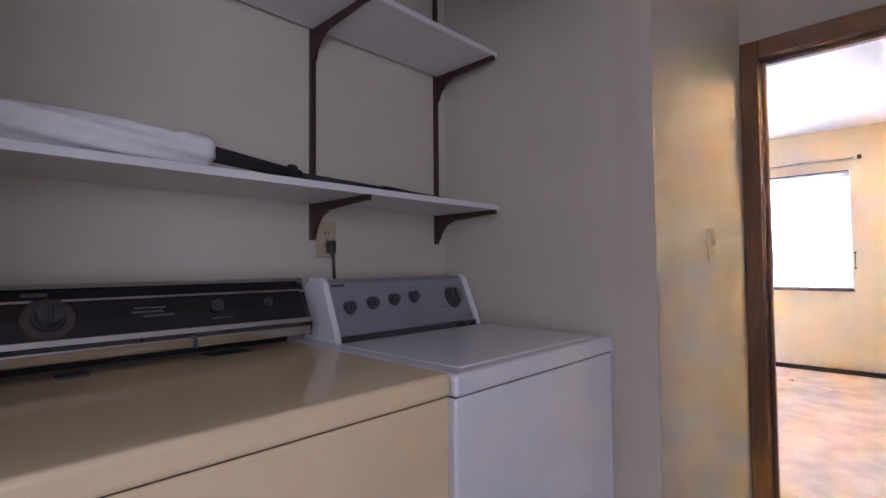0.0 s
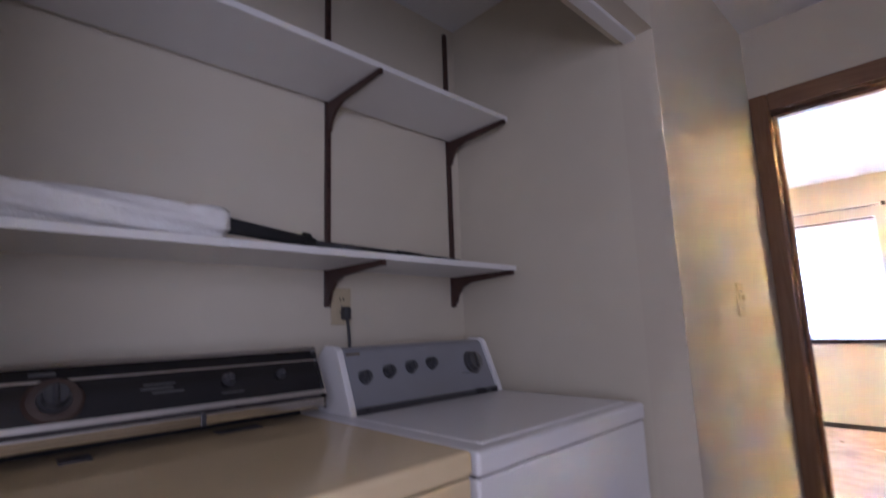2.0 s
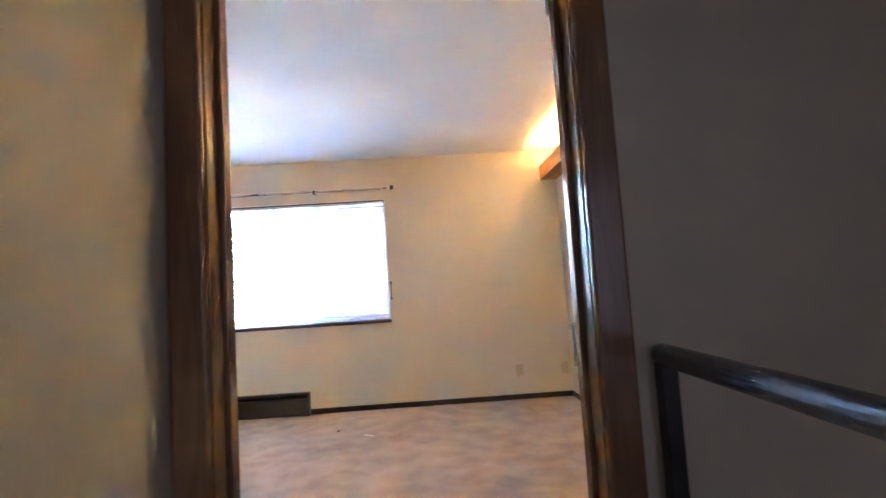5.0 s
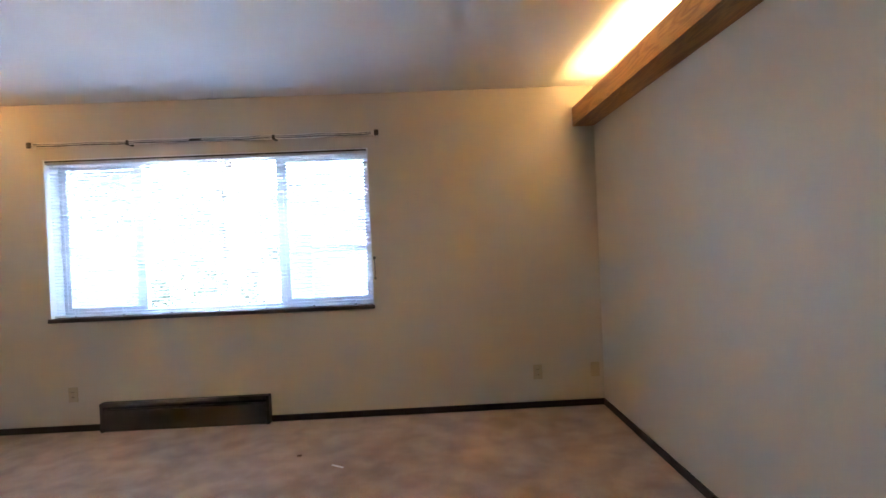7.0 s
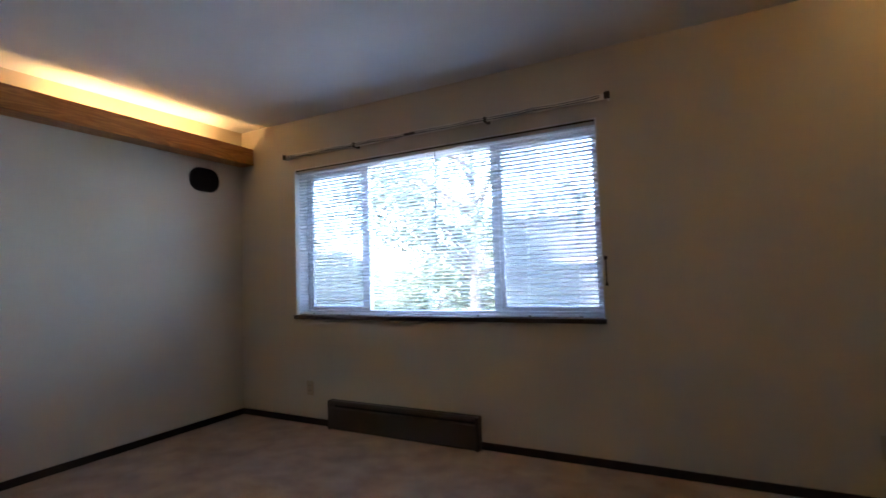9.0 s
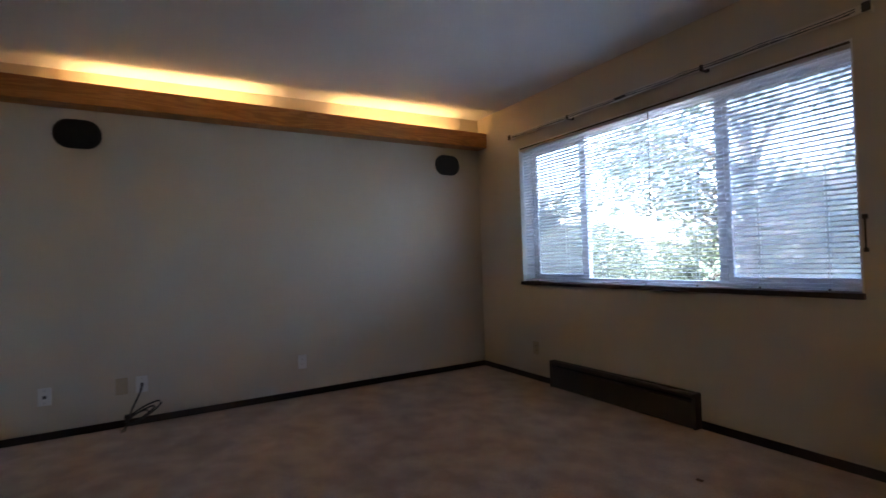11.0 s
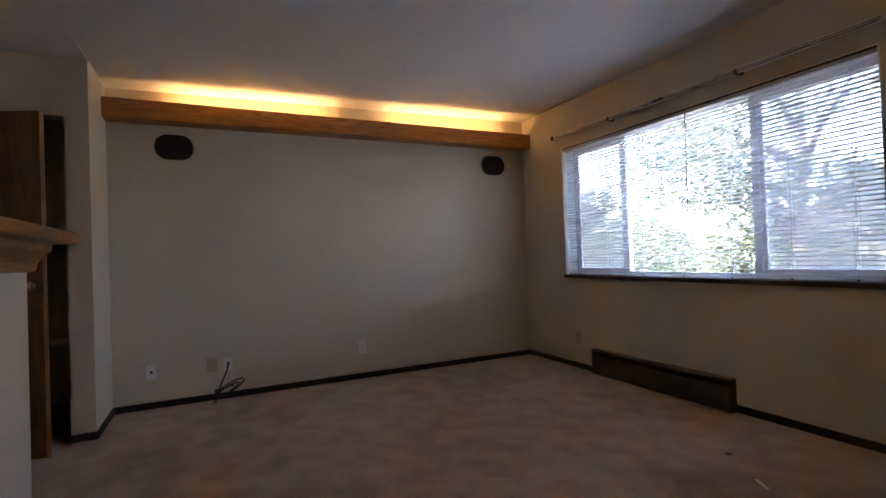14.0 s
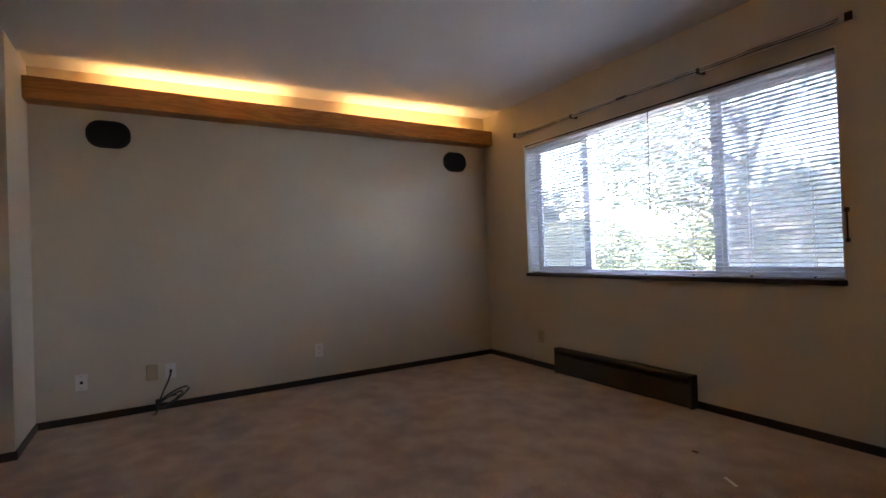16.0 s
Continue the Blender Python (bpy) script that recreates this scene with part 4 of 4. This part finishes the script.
# rolled umbrella on the lower shelf
um = thing("umbrella", (2.40, -6.2, 1.346), "furled white cloth umbrella with black shaft on the shelf", "umbrella")
ub = bmesh.new()
ringsu = []
for i in range(40):
    t = i / 39
    yy = -6.56 + t * 0.51
    rr = 0.042 - 0.008 * t
    if t > 0.86:
        rr *= 1.08 - 0.9 * max(0.0, t - 0.97) * 4
    if 0.83 < t < 0.86:
        rr *= 0.9
    ring = []
    for k in range(28):
        a = 2 * math.pi * k / 28
        fold = 1 + 0.12 * math.sin(6 * a + 11 * t) + 0.05 * noise.noise((math.cos(a) * 3, math.sin(a) * 3, t * 14))
        ring.append(ub.verts.new((2.462 + rr * fold * math.cos(a), yy, 1.346 + 0.044 + rr * fold * math.sin(a) * 0.95)))
    ringsu.append(ring)
for i in range(39):
    for k in range(28):
        ub.faces.new((ringsu[i][k], ringsu[i][(k + 1) % 28], ringsu[i + 1][(k + 1) % 28], ringsu[i + 1][k]))
ub.faces.new(ringsu[0])
ub.faces.new(ringsu[-1][::-1])
part("canopy", ub, CLOTH, um, "rolled white cloth canopy", True)
part("sleeve", rod_mesh((2.462, -6.06, 1.388), (2.462, -5.83, 1.366), 0.019, 0.013), CLOTH_BLACK, um, "black sleeve", True)
part("ring", rod_mesh((2.462, -5.86, 1.372), (2.462, -5.845, 1.371), 0.019), BLACK, um)
part("shaft", rod_mesh((2.462, -5.83, 1.365), (2.462, -5.30, 1.355), 0.0085, 0.006, seg=12), BLACK, um, "black metal shaft", True)
part("tip", rod_mesh((2.462, -5.56, 1.3595), (2.462, -5.46, 1.3575), 0.011, 0.009, seg=12), BLACK, um)

# ---- stair railing ----
rl = thing("stair_railing", (3.985, -5.5, 0), "dark steel stair guard rail with round bars", "railing")
RX = 3.978
for py in (-4.03, -5.6, -7.2):
    part("post", box(RX - 0.016, RX + 0.016, py - 0.016, py + 0.016, -0.1, 0.992, 0.003), POST, rl)
part("handrail", rod_mesh((RX, -4.02, 1.007), (RX, -8.1, 1.007), 0.021, seg=20), STEEL, rl, "polished steel top rail", True)
for rz_ in (0.72, 0.46, 0.2):
    part("rail", rod_mesh((RX, -4.03, rz_), (RX, -8.1, rz_), 0.010, seg=14), STEEL, rl, "", True)

# ---- outdoors ----
gb_ = bmesh.new()
bmesh.ops.create_grid(gb_, x_segments=8, y_segments=8, size=400, matrix=Matrix.Translation((0, 150, -3.0)))
single("ground", gb_, GRASS, "green lawn stretching away below the window", "ground", "structure")


# guessed pale slab on the lawn, added to reflect daylight onto the room ceiling
single("pavement", box(-30, 30, 2.0, 13.0, -3.05, -2.96), BOUNCE_SLAB, "pale ground slab added to bounce daylight up to the ceiling", "pavement", "structure")


def crown_mesh(centres, count, leaf, seed):
    """Many small leaves scattered round clump centres (x, y, z, radius)."""
    rng = np.random.default_rng(seed)
    vs, fs = [], []
    for cx, cy, cz, cr_ in centres:
        d = rng.normal(size=(count, 3))
        d /= np.linalg.norm(d, axis=1)[:, None]
        c = np.array((cx, cy, cz)) + d * (cr_ * rng.uniform(0.35, 1.0, count) ** 0.6)[:, None] * np.array((1, 1, 0.8))
        a = rng.normal(size=(count, 3))
        a /= np.linalg.norm(a, axis=1)[:, None]
        b = np.cross(a, rng.normal(size=(count, 3)))
        b /= np.linalg.norm(b, axis=1)[:, None]
        s = leaf * rng.uniform(0.6, 1.3, count)[:, None]
        base = len(vs)
        for q in (c - a * s, c + b * s * 0.45, c + a * s, c - b * s * 0.45):
            vs.append(q)
        fs.append(count)
    quads, verts, base = [], [], 0
    for i, n_ in enumerate(fs):
        block = np.stack(vs[4 * i:4 * i + 4], axis=1).reshape(-1, 3)
        verts.append(block)
        quads.append(np.arange(base, base + 4 * n_).reshape(-1, 4))
        base += 4 * n_
    return np.concatenate(verts), np.concatenate(quads)


def tree(x, y, height, spread, trunk_r, first, seed, material, clumps=26, leaves=520, leaf=0.075, label="leafy green garden tree"):
    rng = random.Random(seed)
    base = Vector((x, y, -3.0))
    t = thing("tree", base, label, "tree")
    b = bmesh.new()
    prev, lean = base, Vector((rng.uniform(-0.3, 0.3), rng.uniform(-0.3, 0.3), 0))
    for i in range(6):
        nxt = base + lean * ((i + 1) / 6) ** 2 + Vector((rng.uniform(-0.06, 0.06), rng.uniform(-0.06, 0.06), height * 0.85 * (i + 1) / 6))
        rod_mesh(prev, nxt, trunk_r * (1 - 0.14 * i), trunk_r * (1 - 0.14 * (i + 1)), 10, bm=b)
        prev = nxt
    centres = []
    for i in range(clumps):
        a, h = rng.uniform(0, 6.283), rng.uniform(first, height)
        reach = spread * (0.35 + 0.65 * math.sin(math.pi * min(1, (h - first) / (height - first) * 0.85 + 0.12))) * rng.uniform(0.35, 1.0)
        tip = base + lean + Vector((math.cos(a) * reach, math.sin(a) * reach, h))
        root = base + lean * 0.6 + Vector((0, 0, max(first * 0.8, h - reach * 0.7)))
        root.z = min(root.z, base.z + height * 0.83)
        rod_mesh(root, tip, trunk_r * 0.28, trunk_r * 0.07, 6, bm=b)
        centres.append((tip.x, tip.y, tip.z, spread * rng.uniform(0.22, 0.4)))
    part("trunk", b, BARK, t, "brown bark trunk with limbs", True)
    v, q = crown_mesh(centres, leaves, leaf, seed)
    me = bpy.data.meshes.new("crown")
    me.from_pydata((v - np.array(base)).tolist(), [], q.tolist())
    me.materials.append(material)
    cr_ = new("crown", me)
    cr_.parent = t
    return t


tree(-0.3, 6.0, 8.5, 2.6, 0.17, 4.8, 3, LEAF_DARK, 24, 480, 0.07, "tall dark green tree close to the window")
tree(-6.5, 8.5, 4.5, 2.4, 0.14, 1.2, 4, LEAF, 34, 520)
tree(-9.5, 12.0, 4.8, 3.0, 0.16, 1.2, 5, LEAF, 34, 520)
tree(-3.6, 10.0, 4.4, 2.2, 0.12, 0.8, 6, LEAF, 30, 520)
tree(-14.0, 9.0, 7.5, 2.6, 0.16, 2.0, 7, LEAF_DARK, 28, 520)
tree(4.5, 11.0, 6.5, 2.6, 0.16, 2.2, 8, LEAF, 28, 520)
tree(9.5, 9.0, 7.0, 2.8, 0.16, 2.0, 9, LEAF_DARK, 28, 520)
tree(-2.0, 12.0, 6.2, 2.8, 0.15, 1.5, 11, LEAF_DARK, 34, 520)
tree(-11.5, 6.5, 4.6, 2.2, 0.13, 0.8, 13, LEAF_DARK, 30, 520)
tree(-20.0, 18.0, 9.0, 4.0, 0.22, 2.0, 10, LEAF_DARK, 30, 330, 0.16)

# neighbouring house
hs = thing("house", (0.0, 17.0, -3.0), "grey sided neighbouring house with pale trim", "house")
HX0, HX1, HY0, HY1, HZ = -5.0, 7.0, 15.0, 22.0, 1.6
hb = box(HX0, HX1, HY0, HY1, -3.0, HZ)
part("wall", hb, SIDING, hs)
zz = -2.8
while zz < HZ - 0.1:
    part("siding_board", extrude_profile([(HY0, zz), (HY0 - 0.03, zz), (HY0 - 0.008, zz + 0.2), (HY0, zz + 0.2)], 0, HX0, HX1), SIDING, hs)
    zz += 0.2
rp = [(HY0 - 0.5, HZ), (HY1 + 0.5, HZ), ((HY0 + HY1) / 2, HZ + 2.1)]
part("roof", extrude_profile(rp, 0, HX0 - 0.4, HX1 + 0.4), ROOF, hs)
part("fascia", box(HX0 - 0.4, HX1 + 0.4, HY0 - 0.53, HY0 - 0.505, HZ - 0.12, HZ + 0.1), PALE, hs)
for wx in (-3.6, -1.0, 1.6, 4.2):
    w = part("window", box(wx - 0.6, wx + 0.6, HY0 - 0.06, HY0 - 0.032, -0.9, 0.7), GLOSS_BLACK, hs, "dark window pane")
    fr = box(wx - 0.7, wx + 0.7, HY0 - 0.09, HY0 - 0.061, 0.7, 0.8)
    box(wx - 0.7, wx + 0.7, HY0 - 0.09, HY0 - 0.061, -1.0, -0.9, bm=fr)
    box(wx - 0.7, wx - 0.6, HY0 - 0.09, HY0 - 0.061, -0.9, 0.7, bm=fr)
    box(wx + 0.6, wx + 0.7, HY0 - 0.09, HY0 - 0.061, -0.9, 0.7, bm=fr)
    box(wx - 0.03, wx + 0.03, HY0 - 0.09, HY0 - 0.061, -0.9, 0.7, bm=fr)
    part("window_frame", fr, PALE, w)
